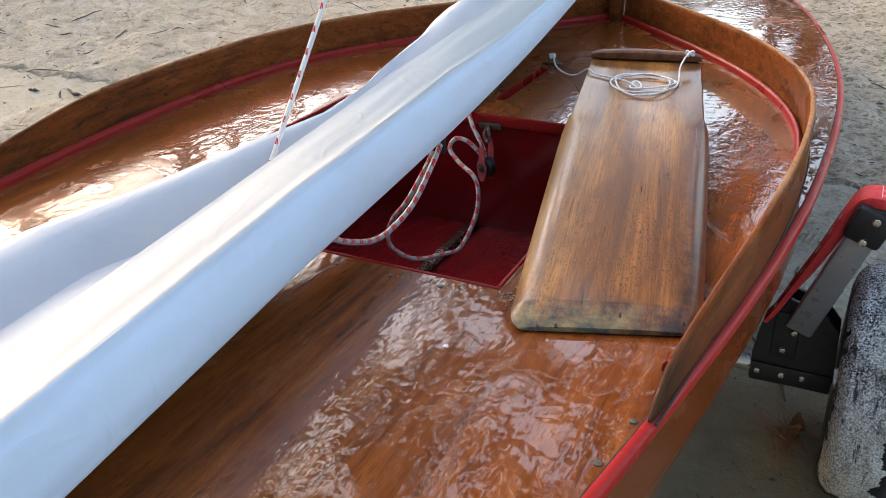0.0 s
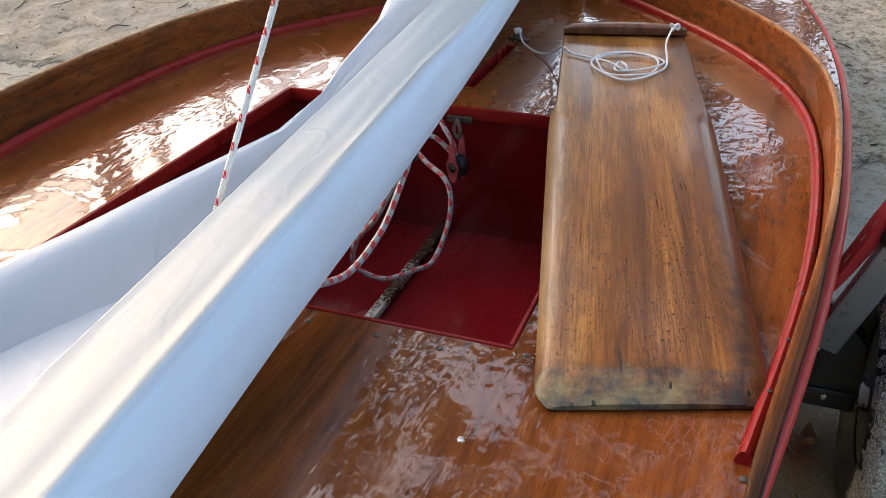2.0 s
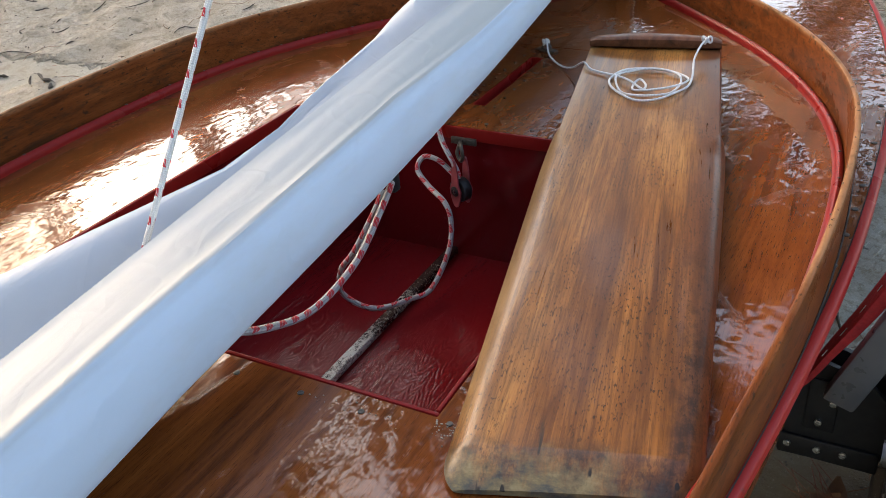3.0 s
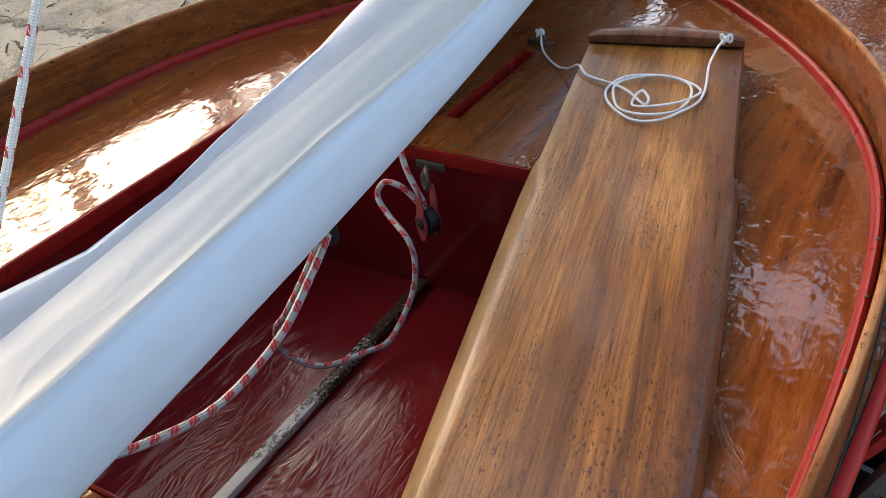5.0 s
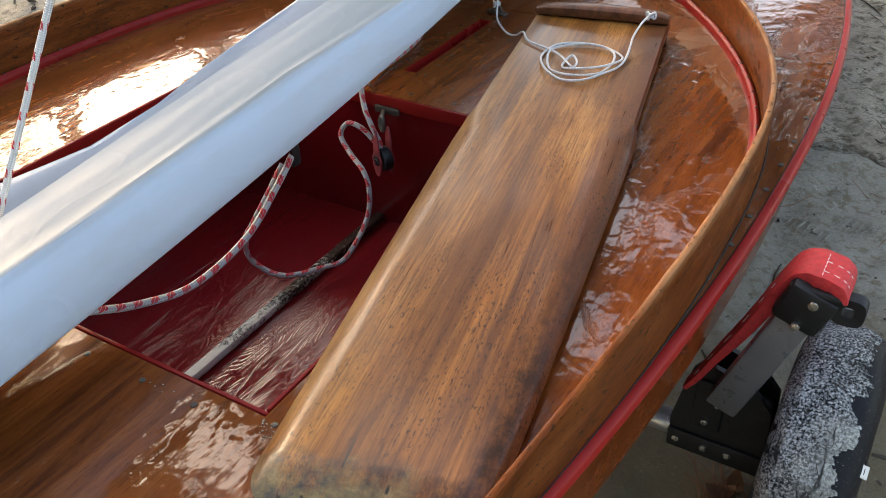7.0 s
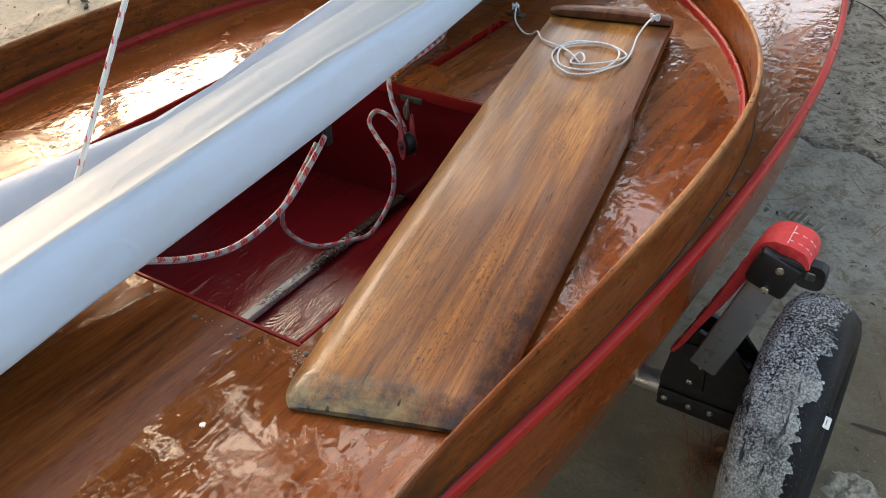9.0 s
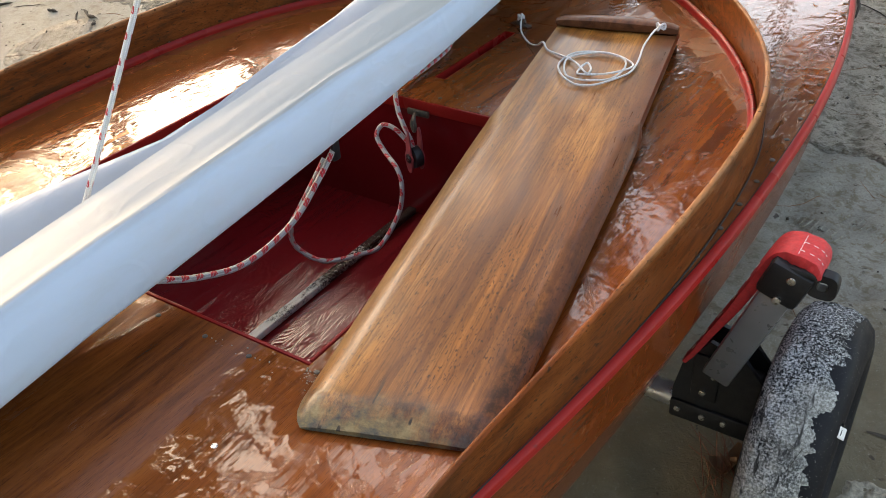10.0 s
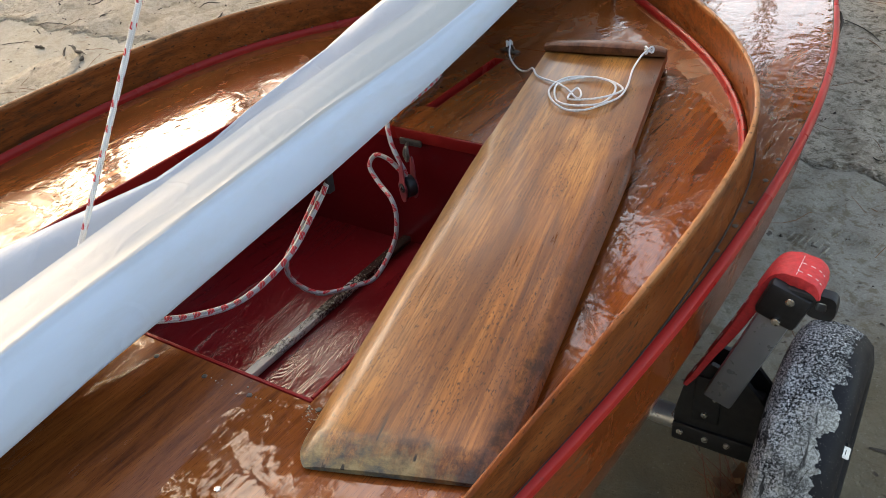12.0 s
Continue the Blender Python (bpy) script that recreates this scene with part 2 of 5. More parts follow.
    n.set(Base_Color=colour, Roughness=n.math("MAXIMUM", n.ramp(grain, (0.3, 0.26), (0.7, 0.40)), n.math("MULTIPLY", tip, 0.65)), Specular_IOR_Level=0.2, Normal=b, Coat_Weight=n.math("MULTIPLY", n.math("SUBTRACT", 1.0, tip), n.ramp(worn, (0.35, 0.42), (0.65, 0.22))), Coat_Roughness=0.13)
    return n.mat


def red_paint(name, wet, deep=False, knots=0.0, bright=1.0):
    n = Nodes(name)
    grain = n.noise(n.coords((26, 2.2, 26)), 3.0, 6.0, 0.6, 1.2)
    patch = n.noise(n.coords(), 5.0, 4.0)
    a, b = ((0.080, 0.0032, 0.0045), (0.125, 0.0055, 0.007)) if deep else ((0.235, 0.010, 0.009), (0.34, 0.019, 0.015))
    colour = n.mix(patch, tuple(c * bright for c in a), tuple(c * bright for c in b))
    scuff = n.ramp(n.noise(n.coords(), 60.0, 4.0, 0.7), (0.66, 0.0), (0.72, 0.7))
    colour = n.mix(scuff, colour, (0.13, 0.02, 0.02))
    rings = n.math("SINE", n.math("MULTIPLY", n.noise(n.coords((9.5, 2.0, 9.5)), 1.3, 3.0, 0.45, 0.3), 330.0))
    rings = n.math("MULTIPLY", n.math("ADD", rings, 1.0), 0.5)
    relief = n.math("ADD", n.math("MULTIPLY", grain, 0.5), n.math("MULTIPLY", rings, knots))
    bump = n.bump(relief, 0.75 * wet, 0.0015, n.bump(n.noise(n.coords(), 45.0, 3.0), 0.2, 0.001))
    n.set(Base_Color=colour, Roughness=n.ramp(patch, (0.3, 0.07), (0.7, 0.16)) if deep else n.ramp(patch, (0.3, 0.22), (0.7, 0.40)), Specular_IOR_Level=0.45 if deep else 0.3, IOR=1.5 if deep else 1.30, Normal=bump)
    return n.mat


def plain(name, colour, rough, metal=0.0, spread=0.25, scale=20.0, bump=0.1, coat=0.0):
    n = Nodes(name)
    v = n.noise(n.coords(), scale, 5.0, 0.6)
    lo, hi = tuple(c * (1 - spread) for c in colour), tuple(min(1, c * (1 + spread)) for c in colour)
    n.set(Base_Color=n.ramp(v, (0.3, lo), (0.7, hi)), Metallic=metal, Coat_Weight=coat,
          Roughness=n.ramp(n.noise(n.coords(), scale * 2.3, 3.0), (0.3, rough * 0.8), (0.7, min(1, rough * 1.2))), Normal=n.bump(v, bump, 0.001))
    return n.mat


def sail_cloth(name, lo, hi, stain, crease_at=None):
    """White dacron, soft creases; past the crease at that share of the way round, warm light is painted in as cream."""
    n = Nodes(name)
    soft = n.noise(n.coords((3, 0.8, 3)), 3.0, 4.0)
    dirt = n.ramp(n.noise(n.coords((4, 1, 4)), 4.0, 6.0, 0.65), (0.5, 0.0), (0.75, 0.35))
    colour = n.mix(dirt, n.ramp(soft, (0.3, lo), (0.7, hi)), stain)
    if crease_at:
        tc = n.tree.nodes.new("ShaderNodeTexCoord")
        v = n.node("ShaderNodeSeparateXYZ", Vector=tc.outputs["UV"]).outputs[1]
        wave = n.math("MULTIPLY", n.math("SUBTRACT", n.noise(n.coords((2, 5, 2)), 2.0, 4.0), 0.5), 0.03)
        # the stain colour doubles as the leaf's painted warm light
        warm_band = n.ramp(n.math("ADD", v, wave), (crease_at - 0.012, 0.0), (crease_at + 0.010, 0.85), (crease_at + 0.12, 0.85), (crease_at + 0.30, 0.75))
        colour = n.mix(warm_band, colour, stain)
    weave = n.noise(n.coords(), 900.0, 1.0)
    crease = n.noise(n.coords((9, 2.0, 9), (0, 0, 0.1)), 2.0, 4.0, 0.5, 0.6)
    sharp = n.ramp(n.noise(n.coords((5, 2.6, 5), (0, 0, 0.5)), 2.0, 2.0, 0.5, 0.8), (0.46, 0.0), (0.5, 1.0), (0.54, 0.0))
    n.set(Base_Color=colour, Roughness=0.6, Specular_IOR_Level=0.3, Normal=n.bump(sharp, 0.08, 0.004, n.bump(crease, 0.22, 0.008, n.bump(weave, 0.10, 0.0004))), Sheen_Weight=0.1, Subsurface_Weight=0.12, Subsurface_Radius=(0.02, 0.02, 0.02))
    return n.mat


def rope_cloth(name, pitch, fleck, tracer=0.22, ground=(0.74, 0.73, 0.71)):
    """Braid: u runs along the rope in metres, v round it."""
    n = Nodes(name)
    tc = n.tree.nodes.new("ShaderNodeTexCoord")
    s = n.node("ShaderNodeSeparateXYZ", Vector=tc.outputs["UV"])
    u, v = s.outputs[0], s.outputs[1]
    one = n.math("SINE", n.math("ADD", n.math("MULTIPLY", u, 2 * math.pi / 0.0045), n.math("MULTIPLY", v, 8 * math.pi)))
    two = n.math("SINE", n.math("SUBTRACT", n.math("MULTIPLY", u, 2 * math.pi / 0.0045), n.math("MULTIPLY", v, 8 * math.pi)))
    braid = n.math("MULTIPLY", one, two)
    colour = n.mix(n.ramp(braid, (0.0, 0.0), (0.8, 1.0)), tuple(c * 0.72 for c in ground), ground)
    if fleck:
        # short red tracers at an even pitch, notched like stitches
        a = n.math("FRACT", n.math("MULTIPLY", u, 1 / pitch))
        b = n.math("FRACT", n.math("ADD", n.math("MULTIPLY", v, 2.0), n.math("MULTIPLY", a, 0.5)))
        along = n.math("LESS_THAN", n.math("ABSOLUTE", n.math("SUBTRACT", a, 0.5)), tracer)
        across = n.math("LESS_THAN", n.math("ABSOLUTE", n.math("SUBTRACT", b, 0.5)), 0.30)
        chop = n.math("GREATER_THAN", n.math("SINE", n.math("ADD", n.math("MULTIPLY", u, 2 * math.pi / 0.0062), n.math("MULTIPLY", v, 8 * math.pi))), -0.92)
        m = n.math("MULTIPLY", n.math("MULTIPLY", along, across), chop)
        colour = n.mix(m, colour, (0.40, 0.012, 0.020))
    grime = n.noise(n.coords(), 30.0, 3.0)
    colour = n.mix(n.ramp(grime, (0.55, 0.0), (0.8, 0.25)), colour, (0.3, 0.27, 0.24))
    n.set(Base_Color=colour, Roughness=0.75, Normal=n.bump(braid, 0.6, 0.0008))
    return n.mat


def sand():
    """Beige beach sand: dry and crumbly up the beach, smooth and damp in a hollow to port, wet brown with painted shade
    under the boat.
    """
    n = Nodes("sand")
    c = n.coords()
    s = n.node("ShaderNodeSeparateXYZ", Vector=c)
    big = n.noise(c, 0.9, 4.0, 0.55)
    mid = n.noise(c, 9.0, 6.0, 0.65)
    fine = n.noise(c, 240.0, 4.0, 0.75)
    grit = n.noise(c, 70.0, 5.0, 0.7)
    lumps = n.noise(n.coords((1, 1.25, 1), (0, 0, 0.6)), 17.0, 8.0, 0.66, 0.3)
    colour = n.ramp(mid, (0.30, (0.48, 0.405, 0.295)), (0.52, (0.63, 0.545, 0.425)), (0.72, (0.74, 0.66, 0.535)))
    # wet from the water to starboard, drier up the beach; the boat's shade is painted in too
    wet = n.ramp(n.math("ADD", n.math("SUBTRACT", n.math("MULTIPLY", s.outputs[0], 0.35), n.math("MULTIPLY", n.math("MAXIMUM", n.math("ADD", s.outputs[1], 0.15), 0.0), 0.45)), n.math("ADD", big, -0.12)), (0.36, 0.0), (0.58, 1.0))
    ragged = n.math("MULTIPLY", n.math("SUBTRACT", n.noise(c, 5.0, 7.0, 0.6), 0.5), 0.22)
    damp = n.ramp(n.math("ADD", n.math("MULTIPLY", s.outputs[1], -1.0), n.math("ADD", ragged, 1.0)), (0.31, 0.0), (0.345, 1.0))
    # pale dry spots left in the damp hollow
    spot = n.node("ShaderNodeSeparateXYZ", Vector=n.coords((1, 1, 1), (0, 0, 0), "Object", (2.03, -0.36, 0)))
    away = n.math("ADD", n.math("ADD", n.math("MULTIPLY", spot.outputs[0], spot.outputs[0]), n.math("MULTIPLY", n.math("MULTIPLY", spot.outputs[1], spot.outputs[1]), 0.45)), n.math("MULTIPLY", ragged, 0.06))
    damp = n.math("MULTIPLY", damp, n.ramp(away, (0.008, 0.25), (0.016, 1.0)))
    colour = n.mix(n.math("MULTIPLY", damp, 0.8), colour, n.mix(n.noise(c, 4.0, 3.0), (0.165, 0.160, 0.132), (0.22, 0.212, 0.178)))
    colour = n.mix(n.math("MULTIPLY", wet, 0.85), colour, n.mix(mid, (0.078, 0.058, 0.026), (0.180, 0.138, 0.072)))
    colour = n.mix(n.ramp(fine, (0.36, 0.45), (0.5, 0.0)), colour, (0.15, 0.125, 0.09))
    colour = n.mix(n.ramp(fine, (0.60, 0.0), (0.70, 0.35)), colour, (0.72, 0.68, 0.60))
    specks = n.ramp(n.noise(c, 52.0, 2.0, 0.5), (0.69, 0.0), (0.73, 0.85))
    colour = n.mix(specks, colour, (0.05, 0.036, 0.026))
    # hollows of old footprints, their shade painted in as darker sand
    colour = n.mix(n.ramp(lumps, (0.36, 0.55), (0.47, 0.0)), colour, (0.19, 0.155, 0.105))
    # small pits painted dark where bump shading is too weak
    crumbs = n.noise(n.coords((1, 1.2, 1), (0, 0, 0.4)), 46.0, 6.0, 0.7, 0.2)
    colour = n.mix(n.math("MULTIPLY", n.ramp(crumbs, (0.39, 0.75), (0.50, 0.0)), n.ramp(s.outputs[0], (0.0, 0.25), (0.5, 1.0))), colour, (0.150, 0.116, 0.070))
    calm = n.math("MAXIMUM", n.math("MULTIPLY", damp, 0.85), n.math("MULTIPLY", wet, 0.25))
    rough_ground = n.math("SUBTRACT", 1.0, calm)
    relief = n.math("MULTIPLY", n.math("ADD", mid, n.math("MULTIPLY", lumps, 1.5)), rough_ground)
    b = n.bump(relief, 1.0, 0.050, n.bump(n.math("MULTIPLY", grit, n.math("ADD", rough_ground, 0.25)), 1.0, 0.006, n.bump(fine, 0.6, 0.0016)))
    n.set(Base_Color=colour, Roughness=n.ramp(n.math("MAXIMUM", wet, damp), (0.0, 0.92), (1.0, 0.62)), Specular_IOR_Level=0.22, Normal=b)
    return n.mat


def tyre_rubber():
    """Black rubber with a dusting of grains."""
    n = Nodes("tyre_rubber")
    c = n.coords()
    dust = n.ramp(n.noise(c, 380.0, 2.0, 0.6), (0.66, 0.0), (0.72, 0.6))
    n.set(Base_Color=n.mix(dust, (0.011, 0.011, 0.013), (0.30, 0.29, 0.26)), Roughness=n.ramp(n.noise(c, 18.0, 4.0), (0.3, 0.40), (0.7, 0.6)), Specular_IOR_Level=0.12, Normal=n.bump(n.noise(c, 90.0, 3.0), 0.2, 0.001))
    return n.mat


def sand_crust():
    """Grey-white wet sand caked on rubber, dark gaps between the grains."""
    n = Nodes("sand_crust")
    c = n.coords()
    fine = n.noise(c, 300.0, 4.0, 0.85)
    patch = n.noise(c, 17.0, 6.0, 0.65)
    thick = n.ramp(n.math("SUBTRACT", n.noise(c, 9.0, 5.0, 0.65), n.math("MULTIPLY", n.math("ADD", n.node("ShaderNodeSeparateXYZ", Vector=c).outputs[1], 0.10), 2.0)), (0.50, 0.0), (0.62, 1.0))
    gaps = n.ramp(n.math("ADD", n.math("MULTIPLY", fine, 0.75), n.math("MULTIPLY", patch, 0.42)), (0.50, 1.0), (0.61, 0.0))
    gaps = n.math("MULTIPLY", gaps, n.math("SUBTRACT", 1.0, n.math("MULTIPLY", thick, 0.7)))
    cracks = n.ramp(n.noise(n.coords((60, 14, 14), (0.4, 0.3, 0)), 1.4, 4.0, 0.6, 0.5), (0.33, 0.85), (0.40, 0.0))
    grains = n.ramp(fine, (0.40, (0.035, 0.035, 0.037)), (0.5, (0.24, 0.25, 0.255)), (0.60, (0.66, 0.67, 0.65)))
    grains = n.mix(n.math("MULTIPLY", thick, 0.45), grains, (0.62, 0.60, 0.52))
    colour = n.mix(n.math("MAXIMUM", gaps, cracks), grains, (0.022, 0.022, 0.024))
    n.set(Base_Color=colour, Roughness=0.95, Specular_IOR_Level=0.15, Normal=n.bump(n.math("SUBTRACT", fine, gaps), 1.0, 0.0022))
    return n.mat


def sandy_batten():
    """Dark wet wood with grains of pale sand stuck along it."""
    n = Nodes("sandy_batten")
    fine = n.noise(n.coords(), 240.0, 3.0, 0.75)
    patch = n.noise(n.coords((1, 1, 1)), 14.0, 4.0, 0.6)
    mask = n.ramp(n.math("ADD", n.math("MULTIPLY", fine, 0.6), n.math("ADD", n.math("MULTIPLY", patch, 0.5), n.math("MULTIPLY", n.math("SUBTRACT", -0.45, n.node("ShaderNodeSeparateXYZ", Vector=n.coords()).outputs[1]), 0.8))), (0.54, 0.0), (0.62, 1.0))
    n.set(Base_Color=n.mix(mask, (0.035, 0.022, 0.015), (0.42, 0.39, 0.33)), Roughness=n.ramp(mask, (0.0, 0.25), (1.0, 0.9)), Normal=n.bump(mask, 0.8, 0.002))
    return n.mat


def leaf_green():
    n = Nodes("leaf_green")
    info = n.tree.nodes.new("ShaderNodeNewGeometry")
    n.set(Base_Color=n.ramp(info.outputs["Random Per Island"], (0.0, (0.022, 0.035, 0.014)), (1.0, (0.06, 0.075, 0.03))), Roughness=0.7)
    return n.mat


DECK_WOOD = varnished_ply("deck_ply", (0.060, 0.0140, 0.0040), (0.150, 0.0385, 0.0080), (0.235, 0.070, 0.0150), coat=1.0, gloss=0.05)
COAMING_WOOD = varnished_ply("coaming_wood", (0.044, 0.0125, 0.0040), (0.130, 0.0345, 0.0085), (0.205, 0.061, 0.0160), wet=0.3, coat=0.035, dull=1.8, gloss=0.05)
HULL_WOOD = varnished_ply("hull_ply", (0.065, 0.013, 0.0035), (0.155, 0.034, 0.008), (0.225, 0.050, 0.011), wet=0.25, coat=0.36, gloss=0.05, dry=0.8)
# pale rim: bare wood and the edge's highlight in one colour
worn_lit_edge(COAMING_WOOD, 0.0858, (0.36, 0.185, 0.088))
BOARD_WOOD = board_wood()
CAP_WOOD = varnished_ply("cap_wood", (0.035, 0.012, 0.006), (0.090, 0.032, 0.014), (0.15, 0.058, 0.026), turn=1.57, wet=0.1, coat=0.12, dull=1.6, gloss=0.15)
RED_TRIM = red_paint("red_trim", 0.3, bright=0.66)
RED_STRAKE = red_paint("red_strake", 0.3, bright=1.0)
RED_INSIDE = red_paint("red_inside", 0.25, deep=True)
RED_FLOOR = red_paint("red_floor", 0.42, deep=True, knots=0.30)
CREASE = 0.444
# one white cloth; blue skylight and warm light are put into its tints
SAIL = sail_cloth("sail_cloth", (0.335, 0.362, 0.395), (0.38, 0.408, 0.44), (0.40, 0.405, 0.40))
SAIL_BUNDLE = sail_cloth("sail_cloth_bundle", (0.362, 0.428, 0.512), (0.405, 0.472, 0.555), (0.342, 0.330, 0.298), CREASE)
SHEET = rope_cloth("sheet_rope", 0.026, True, 0.26, (0.40, 0.39, 0.385))
HALYARD = rope_cloth("halyard_rope", 0.030, True, 0.14)
CORD = rope_cloth("white_cord", 0.05, False, 0.2, (0.74, 0.74, 0.73))
STEEL = plain("stainless_steel", (0.55, 0.54, 0.52), 0.28, 1.0, 0.2, 80)
SCREW_DARK = plain("tarnished_screw", (0.050, 0.040, 0.030), 0.5, 0.2, 0.4, 200)
ALLOY = plain("anodised_tube", (0.21, 0.21, 0.22), 0.32, 0.55, 0.08, 25, 0.02)
BARE_ALLOY = plain("bare_aluminium", (0.68, 0.67, 0.65), 0.3, 0.9, 0.1, 40, 0.03)
BLACK = plain("black_plastic", (0.005, 0.005, 0.006), 0.55, 0.0, 0.3, 40)
WEBBING = plain("red_webbing", (0.50, 0.028, 0.03), 0.7, 0.0, 0.2, 120, 0.3)
THREAD = plain("white_thread", (0.7, 0.68, 0.64), 0.8)
PINK = plain("faded_red_plastic", (0.20, 0.035, 0.04), 0.4, 0.0, 0.3, 60)
BATTEN = sandy_batten()
CAULK = plain("black_caulk", (0.014, 0.009, 0.006), 0.95)
SAND = sand()
TYRE = tyre_rubber()
CRUST = sand_crust()
DRY_SAND = plain("dry_sand", (0.26, 0.225, 0.165), 0.9, 0.0, 0.55, 120, 0.8)
BARK = plain("bark", (0.10, 0.075, 0.055), 0.9, 0.0, 0.5, 12, 0.8)
LEAF = leaf_green()
NEEDLE = plain("dry_needles", (0.19, 0.095, 0.045), 0.8, 0.0, 0.5, 8)
RED_NEEDLE = plain("red_needles", (0.16, 0.055, 0.025), 0.75, 0.0, 0.5, 60)
DEBRIS = plain("dark_debris", (0.045, 0.035, 0.025), 0.85, 0.0, 0.5, 8)


# ---- ground ----
def sand_height(x, y):
    """The beach: it rises towards the bow and levels off."""
    s = (y + 0.38)
    trod = 0.016 * noise.noise((x * 8, y * 9, 5.0)) + 0.013 * noise.noise((x * 17, y * 19, 8.0)) if -3.8 < x < 2.0 and -0.8 < y < 2.9 else 0.0
    if x < -0.6:
        # the damp hollow to port is smooth, and ends in a low broken step
        trod = trod * (0.25 if y < 0.66 else 1.0) + 0.012 * min(1.0, max(0.0, (y - 0.62 - 0.06 * noise.noise((x * 4, 2.0, 0.0))) / 0.06))
    elif y < 0.0:
        trod *= 0.4
    return trod + 0.16 * 6.0 * math.tanh(s / 6.0) + 0.012 * noise.noise((x * 1.3, y * 1.3, 0.0)) + 0.010 * noise.noise((x * 5, y * 5, 3.0))


def ground():
    bm = bmesh.new()
    far = [5.2, 7, 10, 15, 25, 45, 90, 200, 600]
    line = [-f for f in reversed(far)] + [-4.2, -4.0] + [-3.8 + i * 0.025 for i in range(233)] + [2.1, 2.5, 3.2, 4.2] + far
    rows = [-f for f in reversed(far)] + [-4.2, -3.0, -2.2, -1.6, -1.2, -1.0] + [-0.85 + i * 0.025 for i in range(151)] + [3.2, 3.7, 4.2] + far
    grid = [[bm.verts.new((x, y, sand_height(x, y))) for x in line] for y in rows]
    for j in range(len(rows) - 1):
        for i in range(len(line) - 1):
            bm.faces.new((grid[j][i], grid[j][i + 1], grid[j + 1][i + 1], grid[j + 1][i]))
    return single("ground", bm, SAND, (0, 0, 0), "damp grey-beige beach sand with twigs and puddled hollows", "sand", kind="structure")


ground()

# ---- the boat: x to starboard, y to the bow, deck level at DECK ----
Z = DECK
COAM = [(-0.955, 0.528), (-0.81, 0.55), (-0.66, 0.57), (-0.5, 0.581), (-0.25, 0.58), (-0.14, 0.567), (-0.02, 0.535), (0.05, 0.505),
        (0.13, 0.47), (0.24, 0.405), (0.34, 0.335), (0.49, 0.2), (0.6, 0.10), (0.705, 0.006)]
BEAM = [(-2.05, 0.36), (-1.6, 0.45), (-1.167, 0.527), (-0.9, 0.573), (-0.73, 0.598), (-0.48, 0.626), (-0.27, 0.634), (0.0, 0.638),
        (0.3, 0.62), (0.6, 0.573), (0.9, 0.505), (1.17, 0.425), (1.45, 0.31), (1.7, 0.17), (1.86, 0.03)]
CX, CY0, CY1, FLOOR = 0.31, -0.865, -0.225, -0.24
edge_line = spline([(x, y) for y, x in BEAM], 5)
for _ in range(12):
    edge_line[1:-1] = 0.25 * edge_line[:-2] + 0.5 * edge_line[1:-1] + 0.25 * edge_line[2:]


def beam(y):
    """Half breadth of the deck, inside the strake."""
    return max(0.004, float(np.interp(y, edge_line[:, 1], edge_line[:, 0])) - 0.013)


boat = thing("sailing_dinghy", (0, 0, Z), "varnished mahogany sailing dinghy with red trim and wet deck", "boat")


def deck_panel(y0, y1):
    """Part of the deck between two stations, with the cockpit and the slot cut out."""
    bm = bmesh.new()
    cuts = sorted({y0, y1, *[y for y in (CY0, CY1, -0.13, 0.138) if y0 < y < y1], *[y for y in np.arange(-2.0, 1.85, 0.07) if y0 + 0.02 < y < y1 - 0.02]})
    rows = []
    for y in cuts:
        b = beam(y)
        c, s = min(CX, b * 0.7), 0.013 if b > 0.05 else b * 0.3
        rows.append([bm.verts.new((x, y, Z)) for x in (-b, -c, -s, s, c, b)])
    for j in range(len(cuts) - 1):
        mid = (cuts[j] + cuts[j + 1]) / 2
        for i in range(5):
            if CY0 < mid < CY1 and 1 <= i <= 3 or -0.13 < mid < 0.138 and i == 2:
                continue
            bm.faces.new((rows[j][i], rows[j][i + 1], rows[j + 1][i + 1], rows[j + 1][i]))
    bmesh.ops.delete(bm, geom=[v for v in bm.verts if not v.link_faces], context="VERTS")
    top = list(bm.faces)
    made = bmesh.ops.extrude_face_region(bm, geom=top)["geom"]
    bmesh.ops.translate(bm, verts=[g for g in made if isinstance(g, bmesh.types.BMVert)], vec=(0, 0, -0.012))
    return part("deck_panel", bm, DECK_WOOD, boat, smooth=False)


deck_panel(-2.05, 0.205)
deck_panel(0.2065, 1.86)


def hull():
    bm = bmesh.new()
    rings = []
    for x, y in edge_line[::2]:
        b = max(x - 0.013, 0.004)
        f = min(1.0, max(0.0, (y + 2.05) / 3.9))
        rings.append([(b, y, Z - 0.013), (b * 0.98, y, Z - 0.14), (b * 0.90, y, Z - 0.30 + 0.06 * f), (0.012, y, Z - 0.345 + 0.16 * f ** 4),
                      (-0.012, y, Z - 0.345 + 0.16 * f ** 4), (-b * 0.90, y, Z - 0.30 + 0.06 * f), (-b * 0.98, y, Z - 0.14), (-b, y, Z - 0.013)])
    loft(bm, rings, closed=False)
    bm.faces.new([v for v in bm.verts if abs(v.co.y + 2.05) < 1e-4])
    return part("hull", bm, HULL_WOOD, boat, "varnished plywood topsides", smooth=False)


